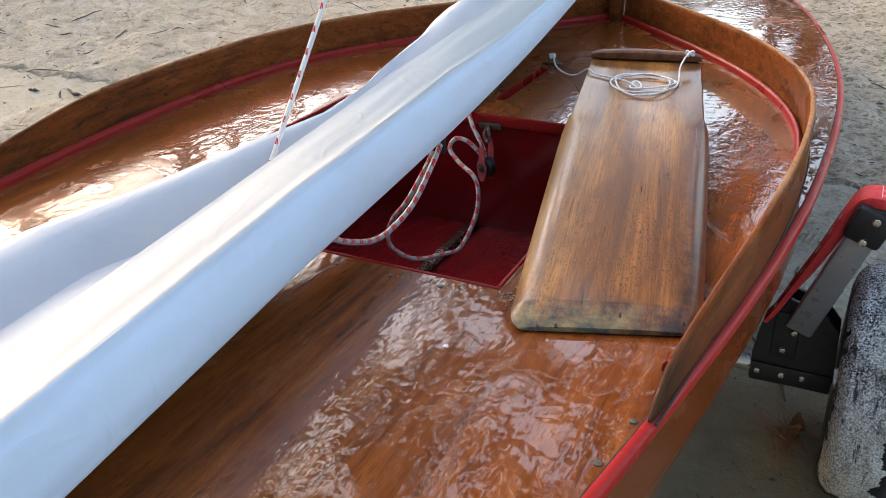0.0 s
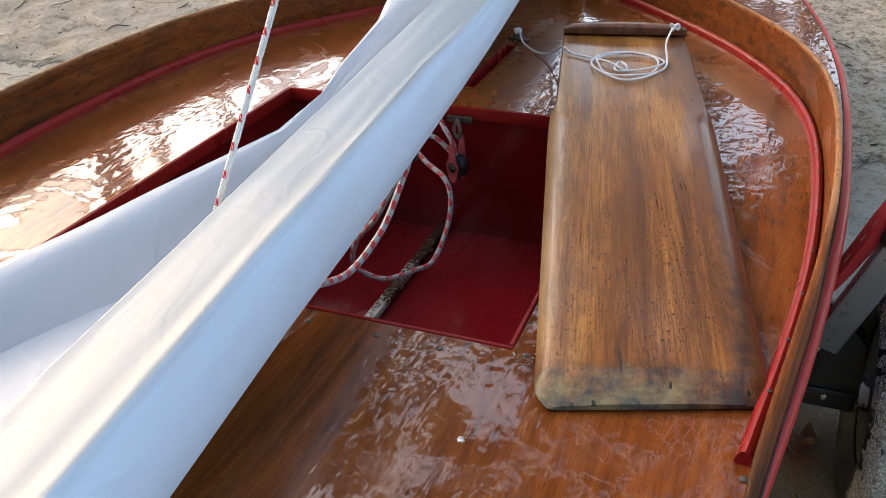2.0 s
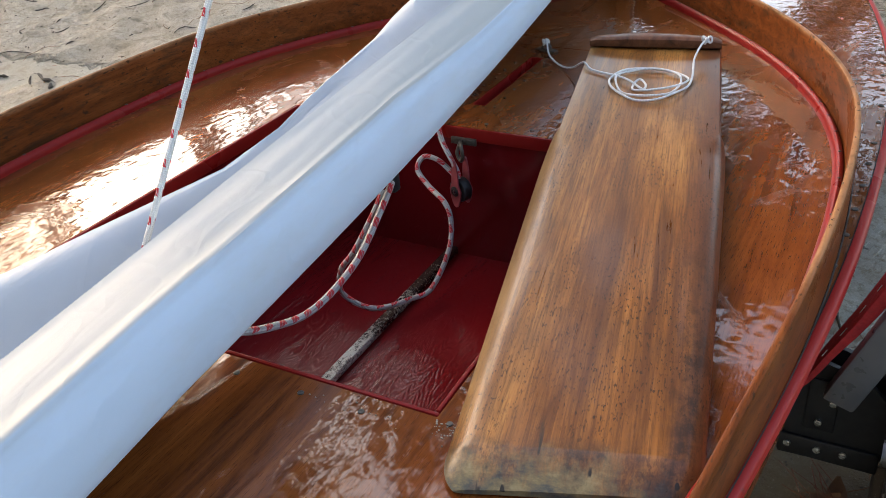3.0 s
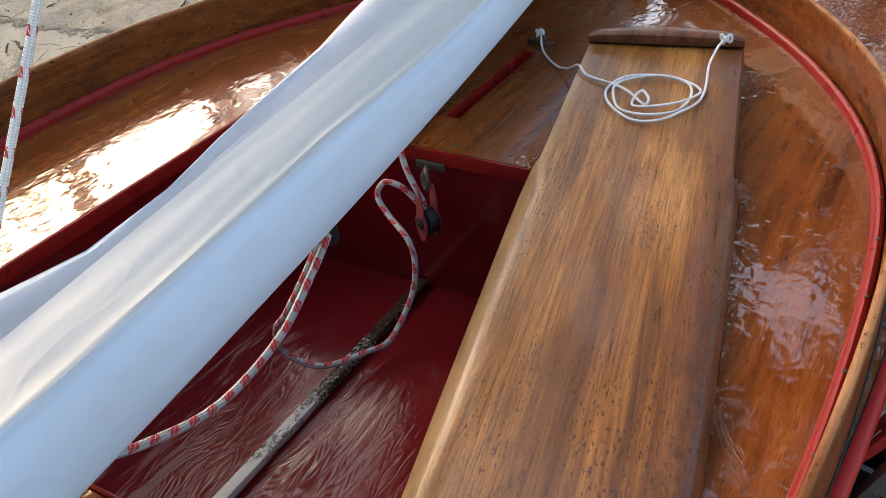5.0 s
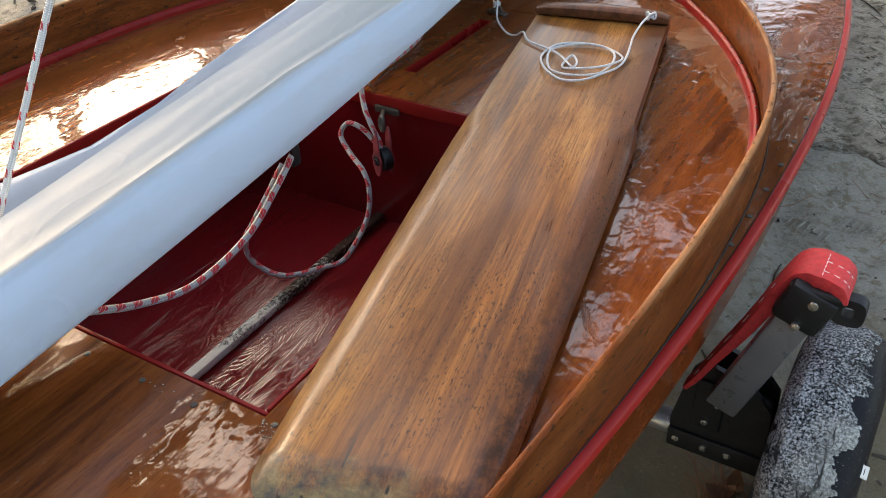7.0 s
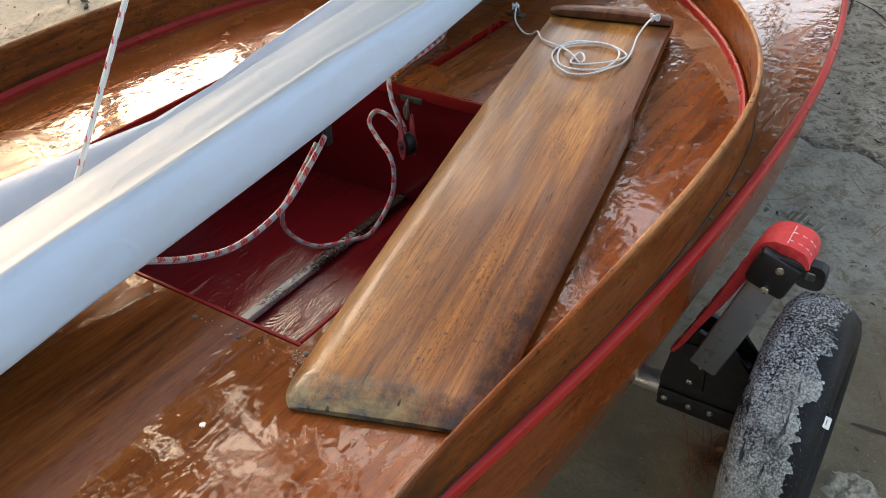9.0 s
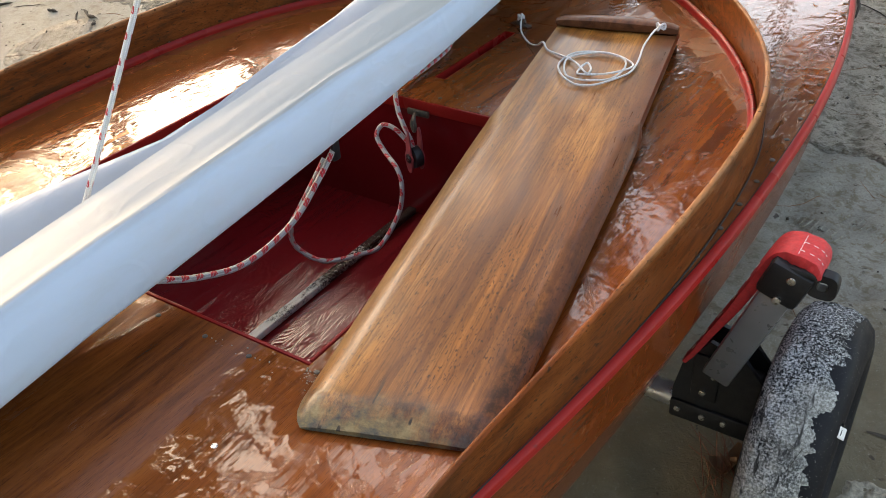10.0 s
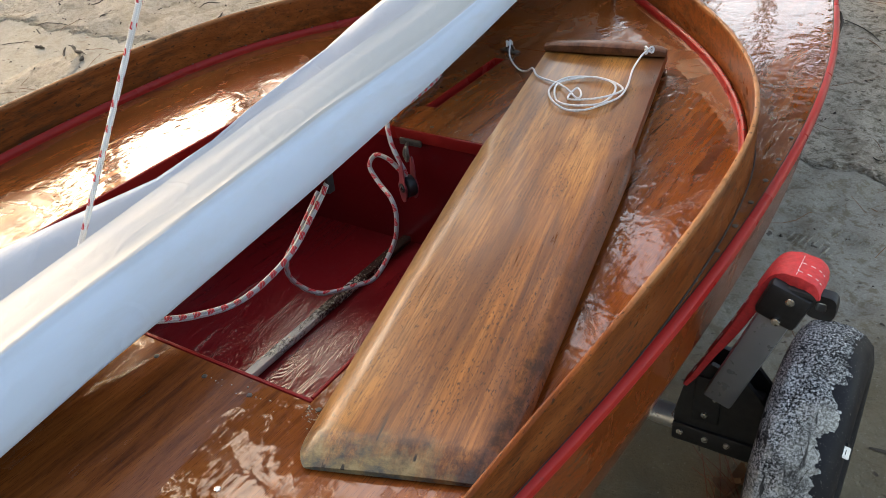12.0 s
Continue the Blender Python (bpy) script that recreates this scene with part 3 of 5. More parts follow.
hull()
for side in (1, -1):
    line = [(side * x, y, Z) for x, y in edge_line]
    if side < 0:
        line = line[::-1]
    # red rubbing strake and the dark seam inside it
    bm = rail(bmesh.new(), line, [(-0.0115, -0.0135), (-0.004, -0.0140), (-0.0010, -0.0135), (0.0004, -0.0120), (0.0004, -0.0095), (-0.0006, -0.0080), (0.0006, -0.0062), (0.0002, -0.0034), (-0.0016, -0.0008), (-0.0050, 0.0008), (-0.0085, 0.0014), (-0.0115, 0.0008)])
    part("rub_rail", bm, RED_STRAKE, boat, "red painted rubbing strake")
    bm = rail(bmesh.new(), line, [(-0.0131, -0.004), (-0.0131, 0.0006), (-0.0118, 0.0010), (-0.0118, -0.004)])
    part("seam", bm, CAULK, boat, "black caulked seam along the strake")

def fair(line, times):
    """Smooth a line with its ends held."""
    p = np.array(line, float)
    for k in range(times):
        p[1:-1] = 0.25 * p[:-2] + 0.5 * p[1:-1] + 0.25 * p[2:]
    return p


coam_line = fair(spline([(x, y) for y, x in COAM], 5), 30)
for side in (1, -1):
    def way(points):
        p = [(side * x, y, Z) for x, y in points]
        return p if side > 0 else p[::-1]

    # red quarter-round strip at the foot
    bm = rail(bmesh.new(), way(coam_line), [(0.0022, -0.002), (0.0022, 0.005), (0.0036, 0.0098), (0.0065, 0.0135), (0.0098, 0.0148), (0.0130, 0.0135), (0.0155, 0.0100), (0.0165, 0.005), (0.0165, -0.002)])
    part("trim_strip", bm, RED_TRIM, boat, "red painted quarter-round strip along the coaming foot")
    # the coaming board, tapering out at its after end
    long = fair(spline([(0.519, -1.045), (0.524, -1.0)] + [(x, y) for y, x in COAM], 5), 30)
    pts = way(long)

    def profile(i):
        y = pts[i][1]
        top = 0.087 * min(1.0, max(0.02, (y + 1.055) / 0.46)) ** 0.40
        end = min(1.0, max(0.0, (y + 1.046) / 0.05))
        top *= 0.15 + 0.85 * end ** 0.5
        slim = 0.30 + 0.70 * end ** 0.6
        shape = [(0.017, -0.002), (0.0168, top * 0.6), (0.0172, top * 0.95 - 0.002), (0.0182, top - 0.0012), (0.0202, top), (0.0228, top), (0.0250, top - 0.0012), (0.0262, top * 0.95 - 0.002), (0.0266, top * 0.6), (0.0272, -0.002)]
        return [(0.0225 + (a - 0.0225) * slim, b) for a, b in shape]

    bm = rail(bmesh.new(), pts, profile)
    part("coaming", bm, COAMING_WOOD, boat, "curved varnished coaming board, top edge worn and painted with a highlight")
    bm = rail(bmesh.new(), pts, [(0.0272, -0.001), (0.0280, 0.0018), (0.0292, 0.0014), (0.0300, -0.001)])
    part("seam", bm, CAULK, boat, "black seam along the outer foot of the coaming")

# the post where the two coamings meet
bm = box(bmesh.new(), (0, 0.70, Z + 0.062), (0.036, 0.03, 0.125), bevel=0.003)
part("coaming_post", bm, COAMING_WOOD, boat, "square varnished post between the coamings")

# cockpit: four walls, floor, edging, batten
DEPTH = -FLOOR
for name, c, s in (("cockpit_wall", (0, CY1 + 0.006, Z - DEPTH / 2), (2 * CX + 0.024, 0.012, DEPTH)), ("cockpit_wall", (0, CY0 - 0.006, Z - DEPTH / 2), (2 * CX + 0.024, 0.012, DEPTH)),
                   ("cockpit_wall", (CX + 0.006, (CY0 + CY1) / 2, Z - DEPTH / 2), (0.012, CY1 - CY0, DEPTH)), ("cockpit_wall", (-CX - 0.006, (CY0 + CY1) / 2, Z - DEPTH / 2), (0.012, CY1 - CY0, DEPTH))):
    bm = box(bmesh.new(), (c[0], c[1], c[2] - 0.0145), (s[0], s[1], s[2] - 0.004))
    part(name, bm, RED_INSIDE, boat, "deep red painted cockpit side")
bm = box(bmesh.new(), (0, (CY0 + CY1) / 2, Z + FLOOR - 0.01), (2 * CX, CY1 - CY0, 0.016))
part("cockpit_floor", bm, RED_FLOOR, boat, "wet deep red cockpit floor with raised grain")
for c, s in (((0, CY1 - 0.004, Z - 0.010), (2 * CX, 0.005, 0.022)), ((0, CY0 + 0.004, Z - 0.010), (2 * CX, 0.005, 0.022)),
             ((CX - 0.004, (CY0 + CY1) / 2, Z - 0.010), (0.005, CY1 - CY0 - 0.016, 0.022)), ((-CX + 0.004, (CY0 + CY1) / 2, Z - 0.010), (0.005, CY1 - CY0 - 0.016, 0.022))):
    part("cockpit_edging", box(bmesh.new(), c, s, bevel=0.002), RED_TRIM, boat, "red edging round the cockpit opening")
bm = box(bmesh.new(), (-0.011, (CY0 + CY1) / 2, Z + FLOOR + 0.006), (0.018, CY1 - CY0 - 0.004, 0.014), bevel=0.004)
batten = part("floor_batten", bm, BATTEN, boat, "grey wooden batten caked with sand on the cockpit floor")
for c, s in (((0.0116, 0.004, Z - 0.0505), (0.0022, 0.264, 0.1)), ((-0.0116, 0.004, Z - 0.0505), (0.0022, 0.264, 0.1)), ((0, 0.1366, Z - 0.0505), (0.0205, 0.0022, 0.1)), ((0, -0.1286, Z - 0.0505), (0.0205, 0.0022, 0.1)), ((0, 0.004, Z - 0.098), (0.020, 0.260, 0.004))):
    part("slot_wall", box(bmesh.new(), c, s), RED_TRIM, boat, "red painted side of the daggerboard slot")


def screw(x, y, z, r, mat, parent, axis=(0, 0, 1)):
    bm = disc(bmesh.new(), (x, y, z), axis, r, 0.0016, 10, 0.0005)
    part("screw", bm, mat, parent)


rng = random.Random(4)
for side in (1, -1):
    for k in range(30):
        y = -1.12 + k * 0.074 + rng.uniform(-0.006, 0.006)
        screw(side * (beam(y) - 0.0075), y, Z + 0.0006, 0.0043, SCREW_DARK, boat)
    for k in range(3, len(coam_line) - 6, 3):
        x, y = coam_line[k]
        screw(side * (x + 0.0105), y, Z + 0.0146, 0.0024, SCREW_DARK, boat)
for x in (-0.24, -0.12, 0.0, 0.09, 0.17, 0.24, 0.325):
    screw(x, CY0 - 0.022 if x < 0.3 else CY0 - 0.004, Z + 0.0004, 0.0034, SCREW_DARK, boat)
screw(0.306, -1.006, Z + 0.0006, 0.0036, STEEL, boat)
for x in (-0.24, -0.13, -0.03, 0.05, 0.13):
    screw(x, CY1 + 0.022, Z + 0.0004, 0.0036, SCREW_DARK, boat)
for k in range(7):
    for s in (-1, 1):
        screw(s * (0.030 + rng.uniform(-0.002, 0.002)), -0.13 + k * 0.045, Z + 0.0004, 0.0026, SCREW_DARK, boat)


# ---- daggerboard ----
def daggerboard():
    a, b = Vector((0.458, -0.926, 0)), Vector((0.220, 0.172, 0))
    along = (b - a).normalized()
    ob = thing("daggerboard", (a.x, a.y, Z), "worn golden-brown wooden daggerboard with rounded edges lying on the deck", "daggerboard")
    turn = math.atan2(-along.x, along.y)
    ob.rotation_euler = (0, 0, turn)
    L = (b - a).length
    ORIGIN[ob.name] = Vector((0, 0, 0))
    bm = bmesh.new()
    rings = []
    ys = sorted({0.0, 0.002, 0.005, 0.010, 0.018, 0.028, 0.036, 0.040, 0.044, 0.055, *np.linspace(0.08, 0.64, 10), *np.linspace(0.655, 0.745, 10), *np.linspace(0.76, L, 7)})
    for y in ys:
        half = 0.107 + 0.018 * min(1.0, y / 0.62)
        half -= 0.0065 * min(1.0, max(0.0, (y - 0.69) / 0.035)) ** 2
        lo, hi = 0.0015 + 0.012 * y / L, 0.0215 + 0.014 * y / L
        tip = max(0.0, 1 - y / 0.034)
        hi -= 0.0135 * tip ** 1.15
        lo += 0.001 * tip ** 2
        half -= 0.013 * tip ** 3.0
        bevel = 0.030 if y < 0.66 else 0.030 - 0.026 * min(1.0, (y - 0.66) / 0.06)
        th = hi - lo
        ring = []
        for s in (-1, 1):
            seq = [(half - bevel - 0.030, hi + 0.0006), (half - bevel - 0.008, hi), (half - bevel, hi - 0.0004), (half - bevel * 0.55, hi - th * 0.14), (half - bevel * 0.2, hi - th * 0.38), (half - 0.001, hi - th * 0.62), (half - 0.003, lo + th * 0.15), (half - 0.010, lo)]
            seq = [(s * x, z) for x, z in seq]
            ring += seq if s > 0 else seq[::-1]
        rings.append([(x, y + 0.013 * (1 + x / half) * max(0.0, 1 - y / 0.25), z) for x, z in ring])
    loft(bm, rings)
    part("blade", bm, BOARD_WOOD, ob)
    for z, h in ((0.0475, 0.022), (0.008, 0.014)):
        bm, rings = bmesh.new(), []
        for x in np.linspace(-0.117, 0.117, 19):
            u = abs(x) / 0.117
            up, deep = h / 2 * (0.72 + 0.28 * (1 - u ** 2)) * (0.8 if u > 0.98 else 1.0), 0.018 * (0.66 + 0.34 * (1 - u ** 2)) * (0.85 if u > 0.98 else 1.0)
            ring = []
            for k in range(14):
                a = 2 * math.pi * k / 14
                c, e = math.cos(a), math.sin(a)
                ring.append((x, L - 0.020 + deep * math.copysign(abs(c) ** 0.55, c), z - h / 2 + up + up * math.copysign(abs(e) ** 0.55, e)))
            rings.append(ring)
        loft(bm, rings)
        part("head_cap", bm, CAP_WOOD, ob, "dark wooden cheek across the head")
    return ob


daggerboard()

# ---- furled sail ----
FOLD_WIDTH = [(-1.8, 0.38), (-1.08, 0.34), (-0.94, 0.195), (-0.88, 0.15), (-0.82, 0.10), (-0.75, 0.04), (-0.65, 0.032), (-0.55, 0.055), (-0.44, 0.07), (-0.3, 0.09), (-0.16, 0.13), (0.02, 0.175), (0.3, 0.19), (1.3, 0.20)]


def sail():
    """The sail rolled along the boom: a round roll to starboard, a leaf laid over it, a wide fold to port."""
    ob = thing("furled_sail", (0.05, -0.2, Z + 0.1), "white sailcloth furled in long folds along the boom", "sail")
    stations = np.arange(-1.75, 1.28, 0.025)

    def low(y):
        u = (y + 1) / 1.6
        w = u * (1 - u) if 0 < u < 1 else 0.3 * u * (1 - u)
        return np.array((0.14 - 0.163 * u, 0.074 + 0.072 * u - 0.093 * w))

    def ridge(y):
        u = (y + 1) / 1.6
        flat = min(1.0, max(0.0, (y + 0.6) / 1.1))
        return np.array((0.042 - 0.083 * u - 0.034 * flat, 0.156 + 0.071 * u - 0.016 * max(0.0, -0.5 - y) - 0.0205 * flat))

    def skin(name, section, wave, label, seed, mat=SAIL):
        bm, rings = bmesh.new(), []
        for y in stations:
            ring = []
            pts = section(y)
            for k, (x, z) in enumerate(pts):
                d = wave * noise.noise((k * 0.25, y * 2.0, seed)) + 0.35 * wave * noise.noise((k * 0.7, y * 6.5, seed + 4.0))
                ring.append((x + d * 0.5, y, Z + z + d))
            rings.append(ring)
        loft(bm, rings, uv=list(stations))
        part(name, bm, mat, ob, label)

    def lap(y):
        """How far up the roll the leaf's edge lies."""
        return float(np.interp(y, (-0.5, -0.2, 0.6, 1.3), (0.077, 0.062, 0.048, 0.044)))

    def bundle(y):
        """The round roll below and the leaf above it, one cloth with a shallow valley between."""
        e1, e3, q = low(y), ridge(y), lap(y)
        v = np.array((-0.286, 1.003)) / 1.043
        w = np.array((v[1], -v[0]))
        e2 = e1 + (-0.286 * q, 1.003 * q)
        out = spline([e1 - 0.34 * q * w - 0.02 * q * v + (-0.02, -0.018), e1 - 0.10 * q * w - 0.055 * q * v, e1 + 0.10 * q * v + 0.045 * q * w, e1 + 0.36 * q * v + 0.125 * q * w, e1 + 0.68 * q * v + 0.125 * q * w, e1 + 0.92 * q * v + 0.055 * q * w, e2 + 0.030 * q * w,
                      e2 * 0.84 + e3 * 0.16 + 0.0036 * w, e2 * 0.58 + e3 * 0.42 + 0.0060 * w, e2 * 0.25 + e3 * 0.75 + 0.0045 * w, e3 + (0.001, 0.001)], 4)
        back = spline([e3 + (-0.004, -0.003), e3 + (-0.010, -0.018), e3 + (-0.010, -0.05), e1 - 0.42 * q * w + (-0.055, -0.024)], 4)
        return [*out, *back]

    def fold(y):
        e3, w = ridge(y), float(np.interp(y, [a for a, b in FOLD_WIDTH], [b for a, b in FOLD_WIDTH]))
        d = np.array((-0.95, -0.30))
        sag = 0.020 + 0.34 * max(0.0, w - 0.05)
        # unseen skirt below the outer edge, added to block sky mirrored in the deck
        hang = 0.085 * min(1.0, max(0.0, (y + 0.35) / 0.3))
        top = spline([e3 + (0.004, -0.075), e3 + (-0.008, -0.052), e3 + d * w * 0.28 + (0, -sag - 0.020), e3 + d * w * 0.52 + (0, -sag * 0.7), e3 + d * w * 0.82 + (0, 0.03 * w), e3 + d * w], 5)
        under = spline([e3 + d * w + (0.002, -0.014), e3 + d * w + (0.004, -0.016 - hang), e3 + d * w * 0.75 + (0.0, -0.045), e3 + (-0.02, -0.10)], 4)
        return [*top, *under]

    skin("sail_roll", bundle, 0.0022, "tight roll of white sailcloth, warm light painted cream above its crease", 1.0, SAIL_BUNDLE)
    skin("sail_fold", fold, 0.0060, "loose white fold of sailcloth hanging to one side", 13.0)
    return ob


sail()

# ---- ropes ----
def rope(name, points, r, mat, label, n=8):
    line = spline(points, n)
    mid = line[len(line) // 2]
    return single(name, tube(bmesh.new(), line, r, 10), mat, tuple(mid), label, "rope")


rope("halyard", [(-0.004, -0.884, Z + 0.120), (0.0, -0.872, Z + 0.142), (0.05, -0.74, Z + 0.40), (0.10, -0.61, Z + 0.66), (0.18, -0.4, Z + 1.1), (0.36, 0.1, Z + 2.1)], 0.0035, HALYARD, "thin white rope with red flecks rising from the sail")
rope("mainsheet", [(0.046, -0.492, Z + 0.03), (0.045, -0.53, Z + 0.0), (0.044, -0.60, Z - 0.042), (0.045, -0.70, Z - 0.052), (0.048, -0.79, Z - 0.02), (0.05, -0.88, Z + 0.03), (0.04, -0.98, Z + 0.06)], 0.0047, SHEET, "white mainsheet rope with red flecks hanging under the sail")
rope("sheet_tail", [(-0.110, 0.075, Z + 0.005), (-0.068, 0.015, Z + 0.0055), (-0.053, -0.030, Z + 0.0055), (-0.044, -0.100, Z + 0.0055), (-0.040, -0.160, Z + 0.0060), (-0.033, -0.212, Z + 0.012), (-0.020, -0.240, Z + 0.006), (-0.004, -0.256, Z - 0.018), (0.016, -0.266, Z - 0.042), (0.024, -0.262, Z - 0.066), (0.020, -0.258, Z - 0.078), (0.008, -0.258, Z - 0.066), (-0.014, -0.259, Z - 0.049),
     (-0.038, -0.262, Z - 0.046), (-0.046, -0.272, Z - 0.065), (-0.02, -0.285, Z - 0.085), (0.02, -0.305, Z - 0.10), (0.034, -0.314, Z - 0.13), (0.034, -0.33, Z - 0.175), (0.028, -0.383, Z - 0.215), (0.012, -0.42, Z - 0.216), (-0.02, -0.48, Z - 0.205), (-0.055, -0.505, Z - 0.172), (-0.038, -0.525, Z - 0.115), (0.005, -0.545, Z - 0.062), (0.030, -0.530, Z - 0.012), (0.038, -0.505, Z + 0.02)], 0.0043, SHEET, "white red-flecked rope looped through a pulley block")

# knotted cord between deck eye and board
cord_pts = [(-0.004, 0.182, Z + 0.014), (-0.001, 0.186, Z + 0.022), (0.003, 0.180, Z + 0.020), (0.026, 0.134, Z + 0.008), (0.066, 0.092, Z + 0.004), (0.100, 0.062, Z + 0.014), (0.135, 0.022, Z + 0.040)]
turns = [(0.159, -0.004), (0.207, -0.024), (0.237, -0.045), (0.266, -0.068), (0.267, -0.052), (0.252, -0.035), (0.247, -0.054), (0.259, -0.081), (0.305, -0.059), (0.325, -0.006), (0.296, 0.018), (0.258, 0.021), (0.223, 0.007),
         (0.210, -0.022), (0.219, -0.059), (0.238, -0.090), (0.266, -0.102), (0.295, -0.097), (0.313, -0.070), (0.318, -0.030), (0.306, 0.004), (0.276, 0.027), (0.240, 0.021), (0.213, -0.002), (0.202, -0.034), (0.214, -0.072), (0.242, -0.107), (0.271, -0.118), (0.301, -0.109), (0.321, -0.079), (0.331, -0.034), (0.327, 0.011)]
cord_pts += [(x, y, Z + 0.0375 + 0.010 * y + 0.0018 * (k % 3)) for k, (x, y) in enumerate(turns)]
cord_pts += [(0.317, 0.06, Z + 0.050), (0.318, 0.095, Z + 0.062), (0.321, 0.112, Z + 0.066), (0.324, 0.132, Z + 0.063)]
rope("cord", cord_pts, 0.0018, CORD, "thin white cord coiled on the daggerboard and tied to the deck", 5)


# small cleat that the cord is tied to
def deck_eye():
    ob = thing("deck_cleat", (0.0, 0.180, Z), "small dark cleat screwed to the deck", "cleat")
    part("base_plate", box(bmesh.new(), (0.002, 0.180, Z + 0.002), (0.046, 0.016, 0.004), Euler((0, 0, -0.25)).to_matrix(), 0.0015), SCREW_DARK, ob)
    part("eye", tube(bmesh.new(), [(0.002 + 0.009 * math.cos(a), 0.180, Z + 0.004 + 0.011 * math.sin(a)) for a in np.linspace(0, math.pi, 11)], 0.0026, 8), SCREW_DARK, ob)


deck_eye()


def knot(loc, r, label):
    """A small overhand knot in the cord."""
    pts = []
    for k in range(26):
        a = 2 * math.pi * k / 25
        pts.append((loc[0] + r * (math.sin(a) + 0.9 * math.sin(2 * a)) * 0.5, loc[1] + r * (math.cos(a) - 0.9 * math.cos(2 * a)) * 0.5, loc[2] - r * 0.5 * math.sin(3 * a)))
    return single("cord_knot", tube(bmesh.new(), pts, 0.0021, 8), CORD, loc, label, "knot")


knot((0.0, 0.178, Z + 0.018), 0.008, "white cord knot on the small deck cleat")
knot((0.322, 0.122, Z + 0.066), 0.010, "white cord knot on the head of the daggerboard")

# fitting under the boom from which the mainsheet hangs
bm = box(bmesh.new(), (0.047, -0.488, Z + 0.034), (0.008, 0.016, 0.044), bevel=0.003)
single("sheet_fitting", bm, BLACK, (0.047, -0.486, Z + 0.04), "dark metal fitting under the boom holding the sheet", "fitting")

# ---- pulley block on the front wall ----
def pulley():
    ob = thing("pulley_block", (0.022, -0.243, Z - 0.1), "faded red pulley block with black sheave hanging in the cockpit", "pulley")

    def spin(bm):
        bmesh.ops.rotate(bm, cent=(0.026, -0.258, 0), matrix=Matrix.Rotation(radians(-24), 3, "Z"), verts=bm.verts)
        return bm

    for s in (-1, 1):
        bm = bmesh.new()
        ring = []
        for k in range(24):
            a = 2 * math.pi * k / 24
            ring.append((0.026 + 0.0145 * math.cos(a) * (1.0 if math.sin(a) < 0 else 0.55), -0.258 + s * 0.0105, Z - 0.083 + 0.042 * math.sin(a)))
        loft(bm, [ring, [(x, y + s * 0.0025, z) for x, y, z in ring]])
        part("cheek", spin(bm), PINK, ob)
        # black disc standing in for the hole that shows the sheave
        part("cheek_hole", spin(disc(bmesh.new(), (0.026, -0.258 + s * 0.0135, Z - 0.096), (0, 1, 0), 0.0088, 0.002, 16, 0.0005)), BLACK, ob)
    part("sheave", spin(disc(bmesh.new(), (0.026, -0.258, Z - 0.096), (0, 1, 0), 0.0205, 0.0165, 24, 0.003)), BLACK, ob)
    part("pin", spin(disc(bmesh.new(), (0.026, -0.258, Z - 0.096), (0, 1, 0), 0.0035, 0.031, 12)), STEEL, ob)
    part("shackle", tube(bmesh.new(), spline([(0.02, -0.24, Z - 0.02), (0.03, -0.258, Z - 0.02), (0.034, -0.262, Z - 0.035), (0.028, -0.258, Z - 0.045), (0.018, -0.25, Z - 0.035), (0.02, -0.24, Z - 0.02)], 6), 0.003, 8), SCREW_DARK, ob)
    part("eye_plate", box(bmesh.new(), (0.024, -0.236, Z - 0.02), (0.045, 0.006, 0.012), bevel=0.002), SCREW_DARK, ob)


pulley()


